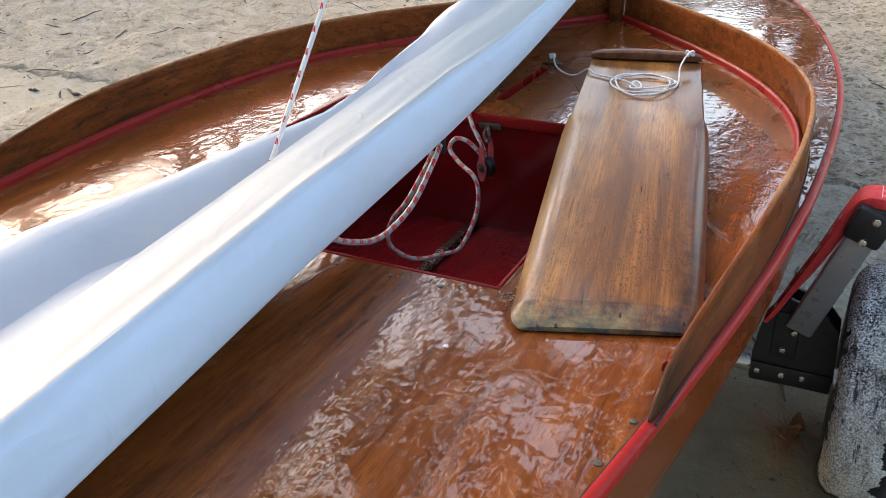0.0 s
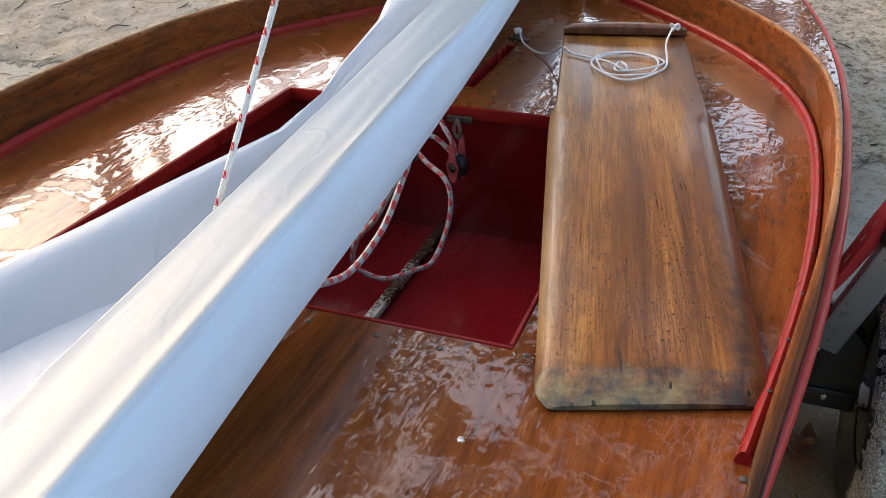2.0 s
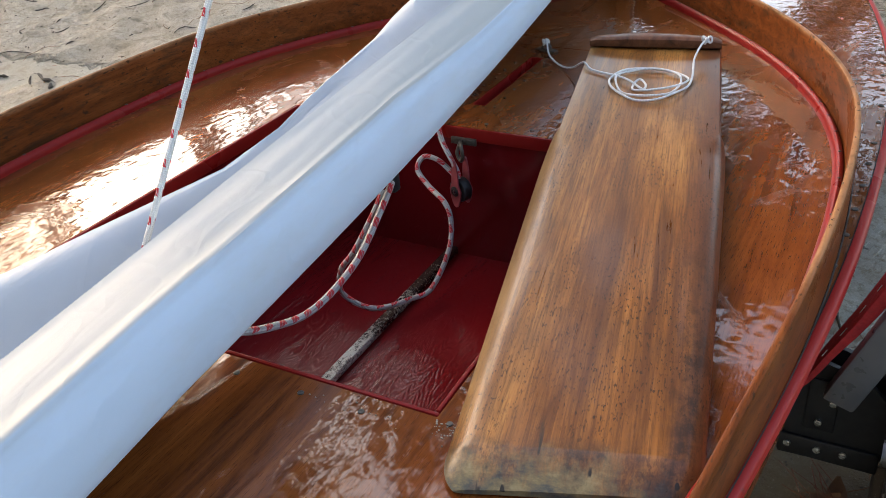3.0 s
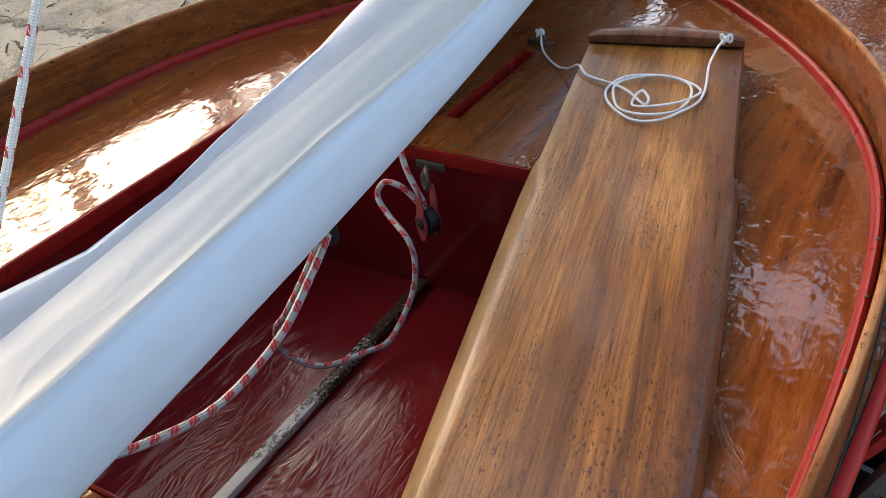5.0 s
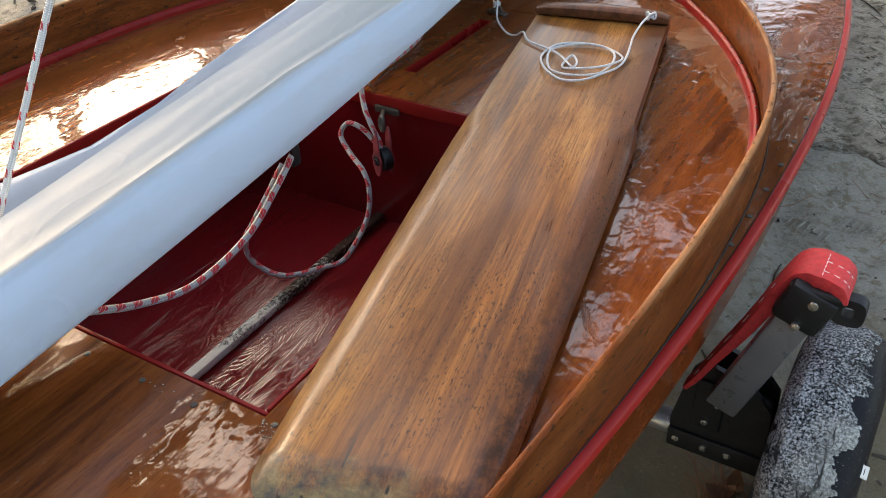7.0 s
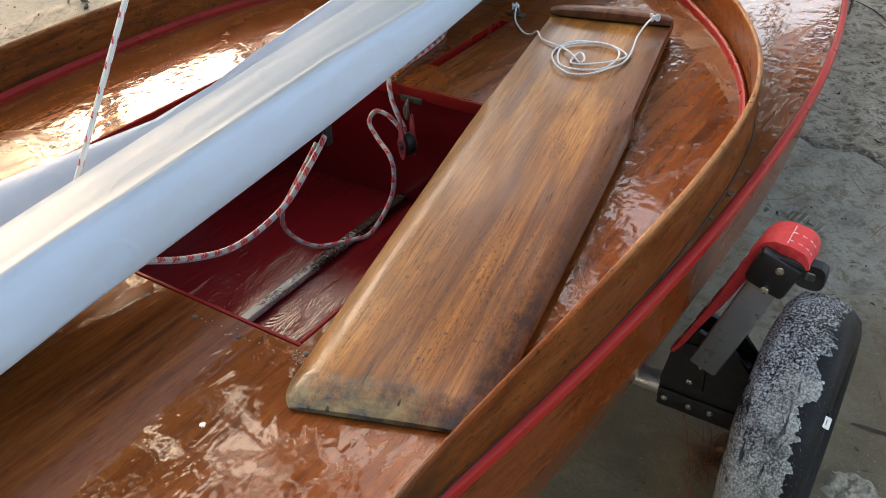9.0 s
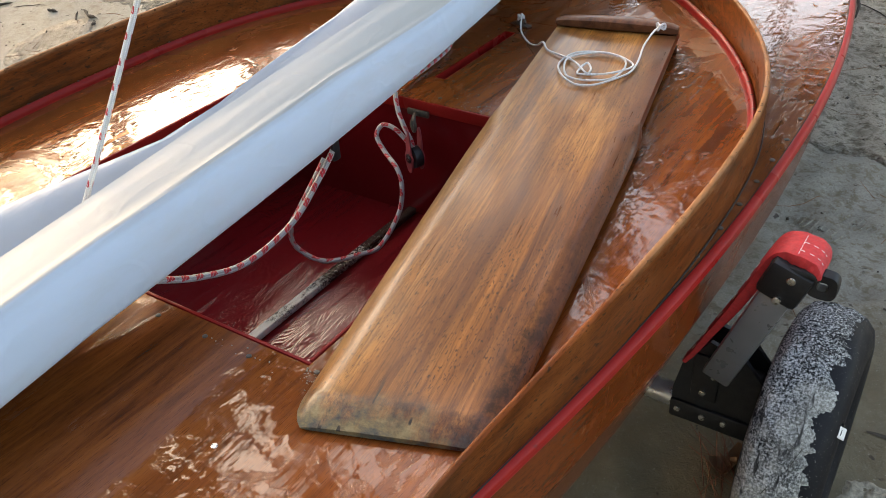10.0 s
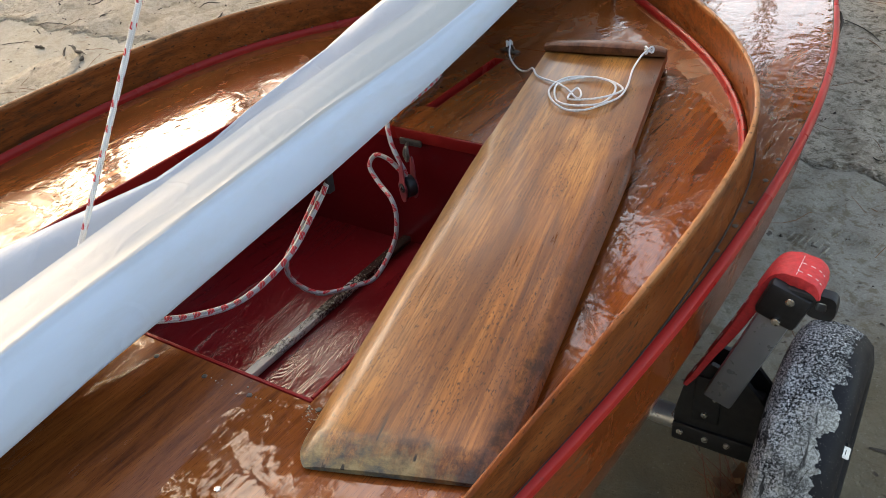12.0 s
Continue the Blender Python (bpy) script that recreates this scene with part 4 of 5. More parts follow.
# ---- launching dolly: starboard wheel, axle, bracket, padded arm ----
def dolly():
    wy, wz = -0.345, 0.205
    ob = thing("launching_dolly", (0.64, wy, 0.0), "launching dolly with aluminium arm, black brackets and red pad", "boat dolly")
    part("axle", tube(bmesh.new(), [(-0.72, wy, wz), (0.0, wy, wz), (0.72, wy, wz)], 0.019, 16), BARE_ALLOY, ob, "bare aluminium axle tube")
    # bracket: core, two plates, ribs, bolts
    out = [(0.574, 0.186), (0.692, 0.190), (0.704, 0.215), (0.699, 0.305), (0.671, 0.338), (0.619, 0.352), (0.582, 0.296), (0.572, 0.243)]
    plate = part("bracket", box(bmesh.new(), (0.638, -0.345, 0.245), (0.115, 0.038, 0.10), bevel=0.006), BLACK, ob, "black plastic bracket bolted to the axle")
    for y0, y1 in ((-0.372, -0.364), (-0.326, -0.318)):
        part("bracket_plate", loft(bmesh.new(), [[(x, y0, z) for x, z in out], [(x, y1, z) for x, z in out]]), BLACK, plate)
    part("rib", box(bmesh.new(), (0.637, -0.374, 0.2075), (0.130, 0.007, 0.034), bevel=0.003), BLACK, plate)
    part("rib", box(bmesh.new(), (0.62, -0.374, 0.285), (0.04, 0.006, 0.085), bevel=0.003), BLACK, plate)
    for x, z in ((0.585, 0.209), (0.624, 0.2095), (0.657, 0.2115), (0.633, 0.295), (0.619, 0.258)):
        part("bolt", disc(bmesh.new(), (x, -0.3785, z), (0, 1, 0), 0.0050, 0.005, 14, 0.0012), STEEL, plate)
    # inclined flat tube
    a, b = Vector((0.638, -0.388, 0.31)), Vector((0.706, -0.405, 0.51))
    d = (b - a).normalized()
    side = Vector((0, 1, 0)).cross(d).normalized()
    turn = Matrix((side, d.cross(side), d)).transposed()
    part("arm_tube", box(bmesh.new(), (a + b) / 2, (0.042, 0.024, (b - a).length), turn, 0.004), ALLOY, ob)
    bm = box(bmesh.new(), (0.708, -0.402, 0.517), (0.056, 0.040, 0.058), turn, 0.007)
    box(bm, (0.716, -0.399, 0.540), (0.060, 0.042, 0.012), None, 0.004)
    clamp = part("clamp", bm, BLACK, ob, "black plastic end clamp")
    for x, z in ((0.716, 0.529), (0.703, 0.494)):
        part("bolt", disc(bmesh.new(), (x, -0.4225, z), (0, 1, 0), 0.0058, 0.005, 14, 0.0012), STEEL, clamp)
    bm = bmesh.new()
    def rounded(q, a, b):
        c, e = math.cos(q), math.sin(q)
        return 0.751 + a * math.copysign(abs(c) ** 0.6, c), 0.526 + b * math.copysign(abs(e) ** 0.6, e)

    turnings = np.linspace(0, 2 * math.pi, 33)[:-1]
    inner, outer = [rounded(q, 0.0066, 0.0066) for q in turnings], [rounded(q, 0.0185, 0.0185) for q in turnings]
    rings = [[(x, y, z) for x, z in ring] for ring, y in ((inner, -0.413), ([((x - 0.751) * 0.95 + 0.751, (z - 0.526) * 0.95 + 0.526) for x, z in outer], -0.4145), (outer, -0.4115), (outer, -0.3985), (inner, -0.397))]
    loft(bm, rings + [rings[0]], caps=False)
    bmesh.ops.remove_doubles(bm, verts=bm.verts, dist=1e-5)
    box(bm, (0.734, -0.405, 0.526), (0.014, 0.013, 0.030), None, 0.003)
    part("ring_lug", bm, BLACK, clamp)
    # red fabric pad over the top and down to the hull: outer and inner edge, half width
    edge = [((0.749, 0.540), (0.744, 0.538), 0.034), ((0.747, 0.551), (0.734, 0.543), 0.035), ((0.738, 0.560), (0.724, 0.545), 0.035), ((0.716, 0.564), (0.713, 0.545), 0.035), ((0.697, 0.561), (0.702, 0.543), 0.034),
            ((0.683, 0.549), (0.696, 0.535), 0.033), ((0.669, 0.519), (0.685, 0.510), 0.031), ((0.656, 0.484), (0.671, 0.476), 0.029), ((0.637, 0.434), (0.650, 0.428), 0.026), ((0.614, 0.380), (0.624, 0.376), 0.022), ((0.596, 0.335), (0.604, 0.331), 0.018), ((0.582, 0.305), (0.588, 0.302), 0.015)]
    way = spline([(o[0], -0.392 + 0.03 * i / len(edge), o[1]) for i, (o, q, w) in enumerate(edge)], 4)
    back = spline([(q[0], -0.392 + 0.03 * i / len(edge), q[1]) for i, (o, q, w) in enumerate(edge)], 4)
    wide = spline([(w, 0, 0) for o, q, w in edge], 4)[:, 0]
    bm, rings = bmesh.new(), []
    for i in range(len(way)):
        w = wide[i] * 0.84 * (1 + 0.05 * noise.noise((i * 0.5, 1.0, 2.0)))
        o, q = way[i], back[i]
        m = o * 0.9 + q * 0.1
        rings.append([m * 0.4 + q * 0.6 + (0, -w, 0), m + (0, -w * 0.98, 0), (o * 0.97 + q * 0.03) + (0, -w * 0.88, 0), o + (0, -w * 0.6, 0), o * 1.0 + (0, 0, 0), o + (0, w * 0.6, 0), (o * 0.97 + q * 0.03) + (0, w * 0.88, 0), m + (0, w * 0.98, 0), m * 0.4 + q * 0.6 + (0, w, 0), q + (0, w * 0.9, 0), q + (0, -w * 0.9, 0)])
    loft(bm, rings)
    pad = part("arm_pad", bm, WEBBING, ob, "red fabric pad stitched with white thread")
    bm = bmesh.new()
    for off in (-0.018, 0.002):
        for i in range(5, 13, 2):
            p, q = way[i], way[i + 1]
            tube(bm, [(p[0], p[1] + off, p[2] + 0.0004), (q[0], q[1] + off, q[2] + 0.0004)], 0.00045, 5)
    for k in range(6):
        y = -0.412 + k * 0.008
        tube(bm, [(0.716, y, 0.5648), (0.716, y + 0.005, 0.5648)], 0.00045, 5)
    for i in range(24, 40, 3):
        p, q = way[i], way[i + 1]
        tube(bm, [(p[0] - 0.0008, p[1] - 0.010, p[2]), (q[0] - 0.0008, q[1] - 0.010, q[2])], 0.0006, 5)
    tagged(part("stitching", bm, THREAD, pad), kind="stuff")
    return ob


def wheel():
    wx, wy, wz = 0.762, -0.33, 0.2
    ob = thing("dolly_wheel", (wx, wy, 0), "fat black dolly wheel crusted with pale sand", "wheel")
    bm = bmesh.new()
    prof = [(-0.038, 0.115), (-0.052, 0.135), (-0.056, 0.160), (-0.050, 0.182), (-0.037, 0.195), (-0.013, 0.2005), (0.013, 0.2005), (0.037, 0.195), (0.050, 0.182), (0.056, 0.160), (0.052, 0.135), (0.038, 0.115)]
    rings = []
    for k in range(73):
        a = 2 * math.pi * k / 72
        rings.append([(wx + x, wy + (r + 0.002 * noise.noise((math.cos(a) * 9, math.sin(a) * 9, x * 60))) * math.cos(a), wz + (r + 0.002 * noise.noise((math.cos(a) * 9, math.sin(a) * 9, x * 60))) * math.sin(a)) for x, r in prof])
    loft(bm, rings, caps=False)
    bmesh.ops.remove_doubles(bm, verts=bm.verts, dist=1e-5)
    tyre = part("tyre", bm, TYRE, ob, "black rubber tyre")
    # the crust: thick clods at the sides of the tread, thin in the middle, ragged along its outer edge
    xs, rs = [x for x, r in prof], [r for x, r in prof]
    seg = np.cumsum([0.0] + [math.hypot(xs[i + 1] - xs[i], rs[i + 1] - rs[i]) for i in range(len(xs) - 1)])
    bm, grid = bmesh.new(), []
    for k in range(301):
        a = radians(15 + k * 200 / 300)
        row = []
        for j in range(60):
            s = 0.040 + (seg[-1] - 0.075) * j / 59
            x, r = float(np.interp(s, seg, xs)), float(np.interp(s, seg, rs))
            q = (math.cos(a) * 0.2 * 22, math.sin(a) * 0.2 * 22, x * 22)
            body = noise.noise(q) + 0.6 * noise.noise([2.3 * v for v in q]) + 0.35 * noise.noise([6.0 * v for v in q])
            edge = min((x + 0.0500) / 0.010, (0.026 + 0.016 * noise.noise((a * 5.0, 3.0, 1.0)) + 0.008 * noise.noise((a * 19.0, 3.0, 5.0)) + 0.006 * noise.noise((a * 60.0, x * 200.0, 5.0)) - x) / 0.010)
            lift = 0.0016 + 0.0036 * max(0.0, body + 0.25) + 0.0012 * noise.noise([16.0 * v for v in q])
            lift = min(lift, 0.0022 * (edge + 0.9 * body + 0.45))
            lift = max(lift, -0.004)
            row.append((bm.verts.new((wx + x, wy + (r + lift) * math.cos(a), wz + (r + lift) * math.sin(a))), lift > -0.0035))
        grid.append(row)
    for k in range(300):
        for j in range(59):
            four = (grid[k][j], grid[k][j + 1], grid[k + 1][j + 1], grid[k + 1][j])
            if all(keep for v, keep in four):
                bm.faces.new([v for v, keep in four])
    bmesh.ops.delete(bm, geom=[v for v in bm.verts if not v.link_faces], context="VERTS")
    part("sand_crust", bm, CRUST, tyre, "pale wet sand caked on the tread")
    r = random.Random(17)
    bm = bmesh.new()
    for k in range(22):
        a, x, d, l = r.uniform(0.6, 2.9), r.uniform(-0.040, 0.018), r.uniform(-1.5, 1.5), r.uniform(0.008, 0.035)
        pts = []
        for t in (-0.5, 0.0, 0.5):
            b, e = a + math.cos(d) * l * t / 0.2, x + math.sin(d) * l * t
            h = 0.206 + r.uniform(0.0, 0.004)
            pts.append((wx + e, wy + h * math.cos(b), wz + h * math.sin(b)))
        tube(bm, spline(pts, 3), 0.0004, 4)
    tagged(part("fibres", bm, DEBRIS, tyre, "dark bits of dry grass stuck in the sand"), kind="stuff")
    part("rim", disc(bmesh.new(), (wx, wy, wz), (1, 0, 0), 0.12, 0.07, 32, 0.006), BLACK, ob)
    part("hub", disc(bmesh.new(), (wx, wy, wz), (1, 0, 0), 0.03, 0.10, 20, 0.004), BLACK, ob)
    out = Vector((0.86, -0.33, 0.39)).normalized()
    side = Vector((0, 0.75, 0.66)).cross(out).normalized()
    turn = Matrix((out, out.cross(side), side)).transposed()
    part("label_patch", box(bmesh.new(), (wx + 0.0545, wy - 0.106, wz + 0.128), (0.003, 0.016, 0.019), turn, 0.0006), THREAD, ob, "small white label on the sidewall")
    part("label_mark", box(bmesh.new(), Vector((wx + 0.0545, wy - 0.106, wz + 0.128)) + out * 0.0016 - side * 0.001, (0.0008, 0.0075, 0.0012), turn, 0.0002), BLACK, ob, "short dark bar on the label")
    stem = Vector((wx + 0.0535, wy - 0.106, wz + 0.128)) + Vector((-0.003, 0.0077, 0.0064))
    part("valve", tube(bmesh.new(), [stem, stem + out * 0.003, stem + out * 0.007], [0.0034, 0.0030, 0.0022], 12), BLACK, ob, "stubby black valve stem")


dolly()
wheel()


# ---- litter on the sand ----
def litter(name, count, mat, label, category, length, thick, seed):
    r = random.Random(seed)
    verts, faces = [], []
    for k in range(count):
        x, y = r.uniform(-3.6, 1.9), r.uniform(-0.9, 4.0)
        if abs(x) < 0.55 and y < 1.3:
            continue
        a, l = r.uniform(0, math.pi), r.uniform(0.25, 1.0) ** 2 * length
        bend = r.uniform(-0.5, 0.5)
        pts = []
        for j in range(5):
            t = (j / 4 - 0.5) * l
            q = a + bend * j / 4
            px, py = x + math.cos(q) * t, y + math.sin(q) * t
            pts.append(Vector((px, py, sand_height(px, py) + thick * 0.6)))
        w = thick * r.uniform(0.6, 1.3)
        i = len(verts)
        for j, p in enumerate(pts):
            g = w * (0.5 if j in (0, 4) else 1.0)
            nx, ny = -math.sin(a), math.cos(a)
            verts += [p + Vector((nx * g, ny * g, 0)), p + Vector((0, 0, g)), p - Vector((nx * g, ny * g, 0))]
        for j in range(4):
            b = i + j * 3
            faces += [(b, b + 1, b + 4, b + 3), (b + 1, b + 2, b + 5, b + 4)]
    me = bpy.data.meshes.new(name)
    me.from_pydata(verts, [], faces)
    me.materials.append(mat)
    return tagged(new(name, me), label, category, kind="stuff")


litter("pine_needles", 900, NEEDLE, "scattered dry brown pine needles on the sand", "needles", 0.20, 0.0012, 3)
litter("twigs", 320, DEBRIS, "scattered dark twigs and bits of bark on the sand", "twigs", 0.22, 0.0035, 8)
litter("wood_crumbs", 1800, DEBRIS, "tiny dark crumbs of bark on the sand", "debris", 0.022, 0.0030, 9)

def dry_leaf(x, y, size, turn, label):
    """A curled dead leaf with a raised rib."""
    bm = bmesh.new()
    rings = []
    for i in range(9):
        t = i / 8
        w = size * 0.36 * math.sin(math.pi * (0.06 + 0.9 * t)) + 0.001
        row = []
        for k in (-2, -1, 0, 1, 2):
            a, b = (t - 0.5) * size, k / 2 * w
            px, py = x + a * math.cos(turn) - b * math.sin(turn), y + a * math.sin(turn) + b * math.cos(turn)
            row.append((px, py, sand_height(px, py) + 0.004 + 0.30 * abs(b) + 0.022 * (2 * t - 1) ** 2 + 0.004 * noise.noise((t * 5, k, turn))))
        rings.append(row + [(px, py, pz - 0.0012) for px, py, pz in reversed(row)])
    loft(bm, rings)
    return single("dry_leaf", bm, NEEDLE, (x, y, sand_height(x, y)), label, "leaf")


for x, y, size, turn in ((0.648, -0.285, 0.046, 0.4), (0.664, -0.262, 0.040, 1.7)):
    dry_leaf(x, y, size, turn, "curled dry red-brown leaf lying beside the wheel")


def bark_piece(x, y, length, turn, seed):
    """A splinter of dark bark, thick in the middle, split at one end."""
    line, r = [], random.Random(seed)
    for k in range(8):
        t = (k / 7 - 0.5) * length
        w = 0.10 * math.sin(k * 1.3 + seed)
        px, py = x + math.cos(turn) * t - math.sin(turn) * w * length * 0.3, y + math.sin(turn) * t + math.cos(turn) * w * length * 0.3
        line.append((px, py, sand_height(px, py) + 0.007))
    girth = [0.001, 0.003, 0.006, 0.0045, 0.006, 0.005, 0.0025, 0.001]
    bm = tube(bmesh.new(), spline(line, 3), spline([(g * r.uniform(0.8, 1.2), 0) for g in girth], 3)[:, 0], 7)
    for v in bm.verts:
        v.co += Vector(noise.noise_vector(v.co * 90.0)) * 0.0022
    return single("bark_piece", bm, DEBRIS, (x, y, sand_height(x, y)), "dark splinter of bark lying on damp sand", "bark")


for k, (x, y, length, turn) in enumerate(((-2.04, 0.55, 0.16, -0.3), (-2.52, 0.49, 0.11, 0.7), (-2.22, 0.52, 0.06, 0.1), (-1.95, 0.50, 0.05, -0.9), (-2.32, 0.33, 0.05, 0.3))):
    bark_piece(x, y, length, turn, 50 + k)


def deck_grit():
    """Grains of sand left on the wet deck by the cockpit's corners."""
    r = random.Random(77)
    bm = bmesh.new()
    for cx, cy, dx, dy, count in ((0.328, -0.872, 0.010, 0.010, 60), (0.13, -0.205, 0.022, 0.008, 26), (0.07, -0.12, 0.045, 0.05, 12), (0.24, -0.885, 0.05, 0.006, 14)):
        for k in range(count):
            x, y, z = r.gauss(cx, dx), r.gauss(cy, dy), r.uniform(0.0004, 0.0012)
            if CY0 - 0.002 < y < CY1 + 0.002 and x < CX + 0.002 or abs(x) < 0.016 and -0.14 < y < 0.15:
                continue
            bmesh.ops.create_icosphere(bm, subdivisions=1, radius=z, matrix=Matrix.Translation((x, y, Z + z * 0.6)) @ Matrix.Diagonal((1.2, 0.9, 0.8, 1)))
    return single("sand_grains", bm, DRY_SAND, (0.12, -0.2, Z), "pale grains of sand scattered on the wet deck", "sand", kind="stuff")


deck_grit()


def tuft():
    """Dry pine needles heaped against the wheel."""
    r = random.Random(31)
    bm = bmesh.new()
    for k in range(17):
        x, y, a, l = r.gauss(0.645, 0.018), r.gauss(-0.305, 0.030), r.uniform(1.2, 3.0), r.uniform(0.05, 0.12)
        z = sand_height(x, y)
        rise = r.uniform(0.0, 0.035)
        p = [(x - math.cos(a) * l / 2, y - math.sin(a) * l / 2, z + 0.002), (x, y, z + 0.004 + rise * 0.6), (x + math.cos(a) * l / 2, y + math.sin(a) * l / 2, z + 0.003 + rise)]
        tube(bm, spline(p, 2), 0.0008, 4)
    return single("needle_tuft", bm, RED_NEEDLE, (0.645, -0.305, sand_height(0.645, -0.305)), "tuft of red-brown dry pine needles beside the wheel", "needles", kind="stuff")


tuft()


def tread_print():
    """Short pressed ridges left by a ribbed sole, in two rows."""
    r = random.Random(5)
    verts_of = bmesh.new()
    for row, (x0, y0, heading) in enumerate(((0.575, 0.405, 0.25), (0.640, 0.455, 0.05))):
        for k in range(8):
            x, y = x0 + k * 0.0145 * math.cos(-0.35), y0 + k * 0.0145 * math.sin(-0.35)
            a, half, w = heading + 1.0 + r.uniform(-0.12, 0.12), r.uniform(0.014, 0.022), r.uniform(0.0026, 0.0038)
            pts = []
            for t in np.linspace(-1, 1, 6):
                px, py = x + half * t * math.cos(a), y + half * t * math.sin(a)
                pts.append((px, py, sand_height(px, py) + 0.0012))
            tube(verts_of, pts, [w * (1 - 0.7 * abs(t)) for t in np.linspace(-1, 1, 6)], 7)
    return single("tread_print", verts_of, SAND, (0.0, 0.0, 0.0), "ribbed sole print pressed into the damp sand", "print", kind="stuff")


tread_print()


def sand_lump():
    """A crusty lump of pale sand dropped beside the wheel, pitted on top."""
    cx, cy = 0.872, -0.238
    bm = bmesh.new()
    rings = []
    for i in range(15):
        ring = []
        for k in range(40):
            a = 2 * math.pi * k / 40
            rad = 0.050 * (1 - i / 14) * (1 + 0.22 * noise.noise((math.cos(a) * 1.8, math.sin(a) * 1.8, 4.0)) + 0.10 * noise.noise((math.cos(a) * 6, math.sin(a) * 6, 9.0)))
            x, y = cx + rad * math.cos(a), cy + rad * math.sin(a)
            lift = 0.010 * min(1.0, i / 4) ** 0.6 * (0.75 + 0.9 * noise.noise((x * 55, y * 55, 2.0)) + 0.4 * noise.noise((x * 150, y * 150, 2.0)))
            ring.append((x, y, sand_height(x, y) - 0.003 + lift))
        rings.append(ring)
    loft(bm, rings, caps=False)
    bmesh.ops.remove_doubles(bm, verts=bm.verts, dist=1e-5)
    return single("sand_lump", bm, DRY_SAND, (cx, cy, sand_height(cx, cy)), "pitted crusty lump of pale sand beside the wheel", "sand", kind="stuff")


sand_lump()

# ---- trees round the beach: mirrored ahead and to port, added unseen elsewhere to block sky ----
def tree(x, y, height, spread, low, seed, leaves=5200, girth=0.17):
    r = random.Random(seed)
    z0 = sand_height(x, y) - 0.1
    ob = thing("tree", (x, y, z0), "tall dark-leaved tree out of view at the edge of the beach, blocking sky", "tree", "trees round the beach")
    bm = bmesh.new()
    top = (x + r.uniform(-0.5, 0.5), y + r.uniform(-0.5, 0.5), z0 + height * 0.85)
    line = spline([(x, y, z0), (x + r.uniform(-0.2, 0.2), y + r.uniform(-0.2, 0.2), z0 + height * 0.4), top], 6)
    tube(bm, line, np.linspace(girth, 0.03, len(line)), 9)
    ends = []
    for k in range(14):
        h = r.uniform(low, 0.95)
        a = r.uniform(0, 2 * math.pi)
        p = Vector(line[int(h / 0.95 * (len(line) - 1))])
        reach = spread * (1.15 - 0.5 * h) * r.uniform(0.6, 1.0)
        q = p + Vector((math.cos(a) * reach, math.sin(a) * reach, reach * r.uniform(0.05, 0.5)))
        tube(bm, spline([p, (p + q) / 2 + Vector((0, 0, 0.15)), q], 3), np.linspace(0.05, 0.012, 7), 6)
        ends.append((p, q))
    part("trunk", bm, BARK, ob)
    # leaves hang in clumps with sky between them
    clumps = []
    for k in range(max(4, leaves // 42)):
        p, q = ends[r.randrange(len(ends))]
        clumps.append(p.lerp(q, r.uniform(0.35, 1.08)) + Vector((r.gauss(0, 0.26), r.gauss(0, 0.26), r.gauss(0, 0.20))))
    verts, faces = [], []
    for k in range(leaves):
        c = clumps[k % len(clumps)] + Vector((r.gauss(0, 0.15), r.gauss(0, 0.15), r.gauss(0, 0.09)))
        s = r.uniform(0.10, 0.21)
        u = Vector((r.gauss(0, 1), r.gauss(0, 1), r.gauss(0, 0.6))).normalized()
        v = u.orthogonal().normalized()
        i = len(verts)
        verts += [c - u * s, c + v * s * 0.45, c + u * s, c - v * s * 0.5]
        faces.append((i, i + 1, i + 2, i + 3))
    me = bpy.data.meshes.new("crown")
    me.from_pydata([w - Vector((x, y, z0)) for w in verts], [], faces)
    me.materials.append(LEAF)
    crown = new("crown", me)
    crown.parent = ob
    return ob


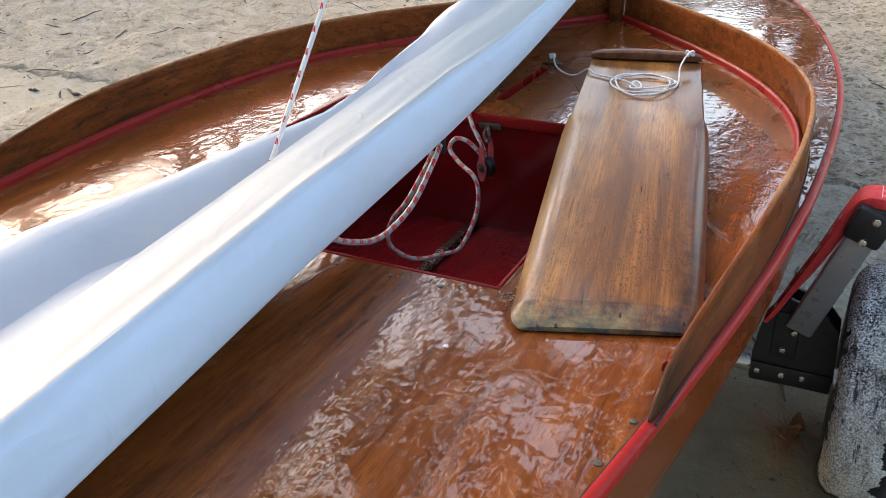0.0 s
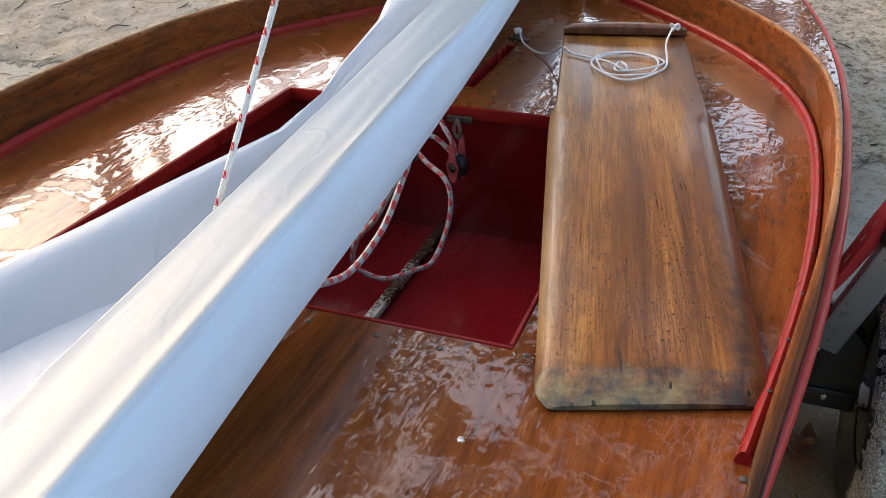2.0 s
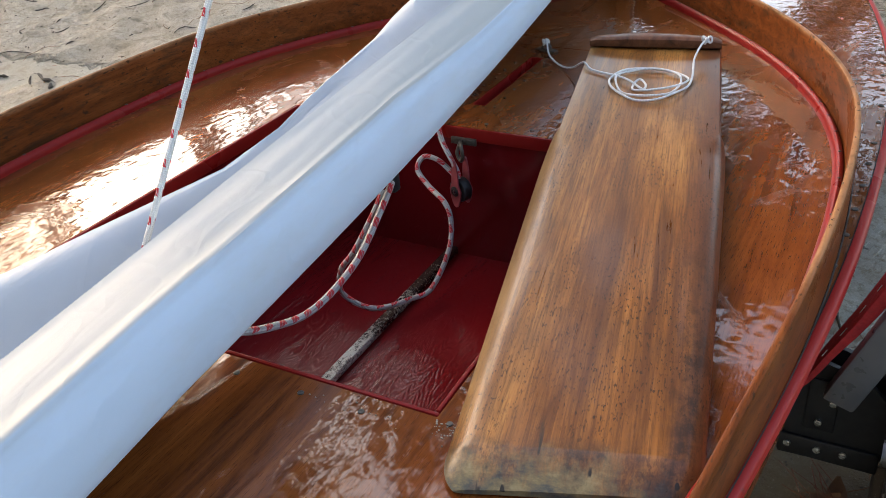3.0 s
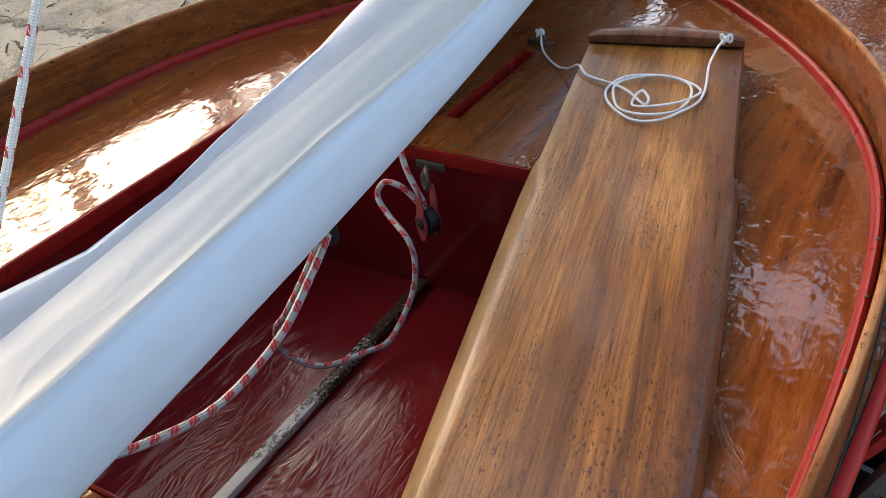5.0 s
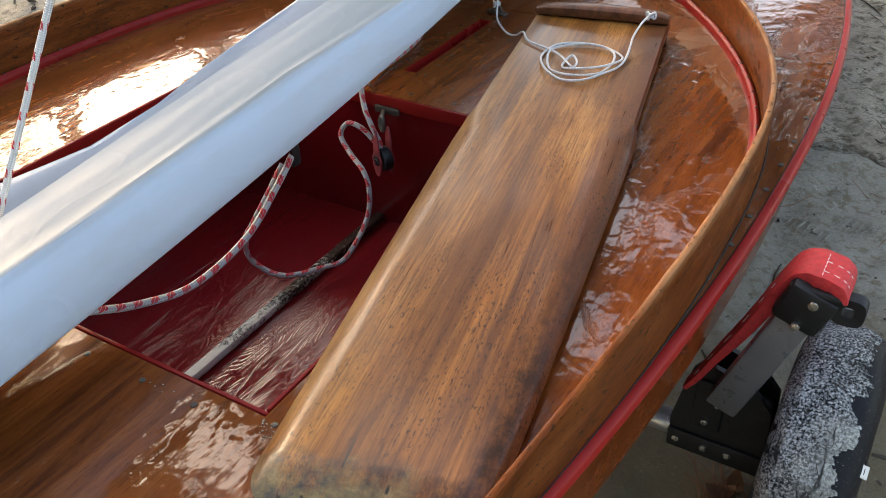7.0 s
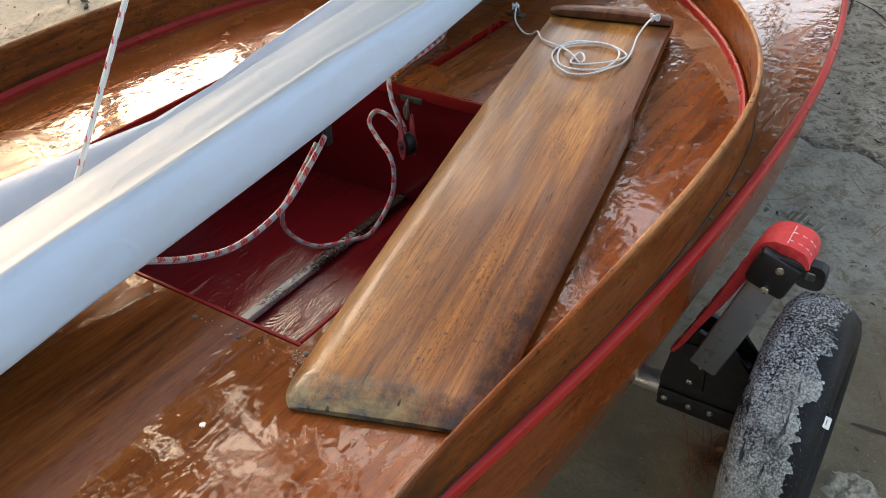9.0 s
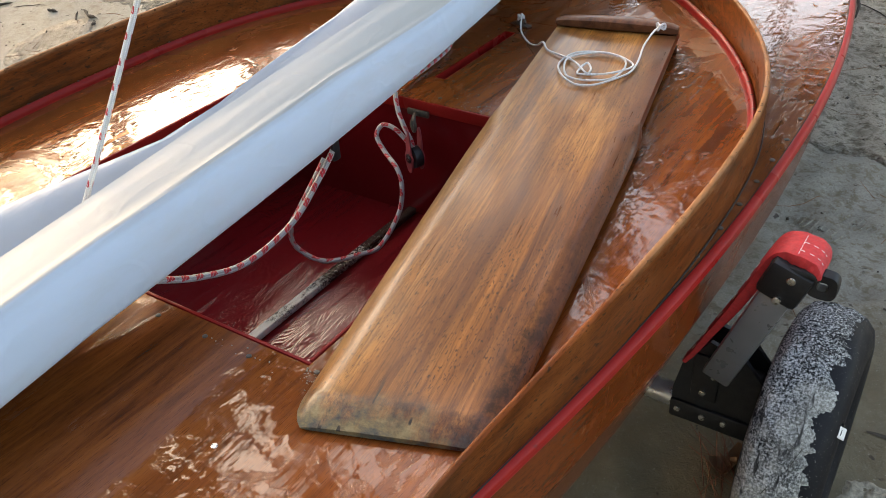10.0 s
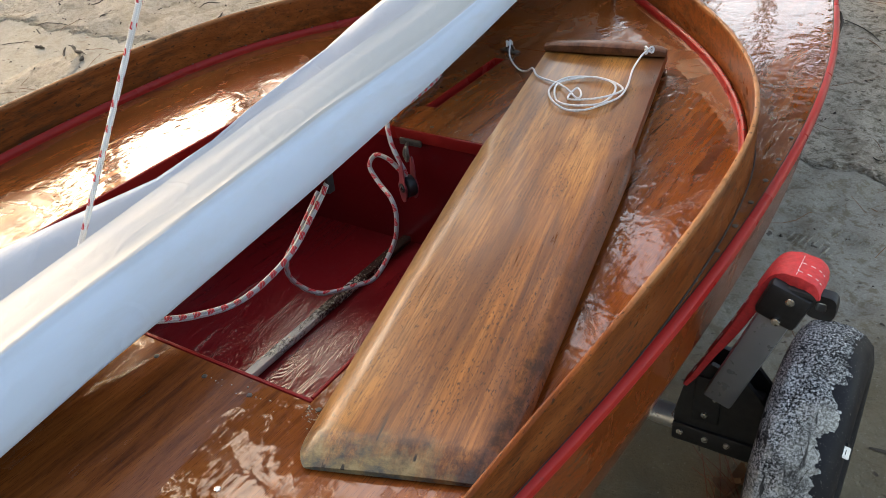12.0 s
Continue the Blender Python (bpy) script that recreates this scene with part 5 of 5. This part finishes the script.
# bearing from the bow in degrees, distance, height, reach of the limbs, where they begin
# those to starboard and astern are unseen, added to hold back sky light
BEARINGS = [(-88, 10, 5.0, 2.0, 0.3, 3000), (-61.5, 8.1, 9.6, 1.0, 0.66, 1300), (-50.3, 6.3, 9.0, 1.4, 0.62, 420), (-39, 10.2, 9.6, 1.7, 0.52, 450), (-28, 10.5, 9.5, 1.8, 0.48, 560), (-20, 12.0, 9.5, 2.0, 0.60, 1600),
            (-9, 11.0, 8.0, 1.8, 0.64, 2600), (3, 11.0, 8.0, 1.8, 0.64, 3000), (14, 10.0, 7.4, 2.0, 0.62, 3200), (26, 10.5, 7.2, 2.4, 0.25, 4000), (42, 14.0, 5.0, 2.2, 0.25, 3600),
            (-45, 9.0, 11.5, 2.0, 0.64, 1500), (-30, 7.5, 9.8, 1.8, 0.64, 1100), (-14, 6.5, 10.0, 2.0, 0.64, 1600), (6, 6.2, 9.6, 2.2, 0.62, 1800), (24, 6.4, 9.5, 2.2, 0.6, 2000),
            (-15, 12.5, 9.2, 1.9, 0.63, 3000), (-4, 12.5, 9.4, 1.9, 0.62, 3600), (8, 12.5, 9.2, 1.9, 0.62, 4200), (20, 12.5, 9.0, 1.9, 0.5, 4200), (-74, 6.9, 9.8, 2.0, 0.60, 2200), (130, 12.0, 4.5, 2.4, 0.2, 3600), (144, 9.0, 8.2, 2.4, 0.2, 3600), (166, 9.5, 8.4, 2.4, 0.2, 3600),
            (188, 9.0, 8.6, 2.4, 0.2, 3600), (210, 9.5, 8.4, 2.4, 0.2, 3600), (-128, 10.0, 8.0, 2.2, 0.3, 3600), (170, 5.5, 9.0, 2.4, 0.55, 2600), (-150, 6.0, 9.4, 2.4, 0.55, 2600),
            (-69, 9.0, 6.0, 1.3, 0.5, 800), (-72, 13.5, 5.0, 1.7, 0.08, 3400), (-64, 13.5, 5.1, 1.6, 0.08, 3600), (-56, 13.5, 5.0, 1.6, 0.08, 3600), (-49, 13.5, 4.8, 1.6, 0.08, 3600), (-42, 13.5, 4.5, 1.6, 0.08, 3600), (-35, 13.5, 3.7, 1.6, 0.08, 3600),
            (-27, 13.5, 3.5, 1.6, 0.08, 3200), (-19, 13.5, 2.4, 1.7, 0.08, 3200), (-11, 13.5, 2.2, 1.7, 0.08, 3200), (-3, 13.5, 2.6, 1.7, 0.08, 3200), (6, 13.5, 2.4, 1.7, 0.08, 3200), (-1.3, 12.0, 5.2, 0.9, 0.12, 1300)]
spots = [(d * math.sin(radians(a)), d * math.cos(radians(a)), h, s, low, count) for a, d, h, s, low, count in BEARINGS]
for k, (x, y, h, s, low, count) in enumerate(spots):
    tree(x, y, h, s, low, 20 + k, count, 0.23 if k in (1, 2) else 0.12)
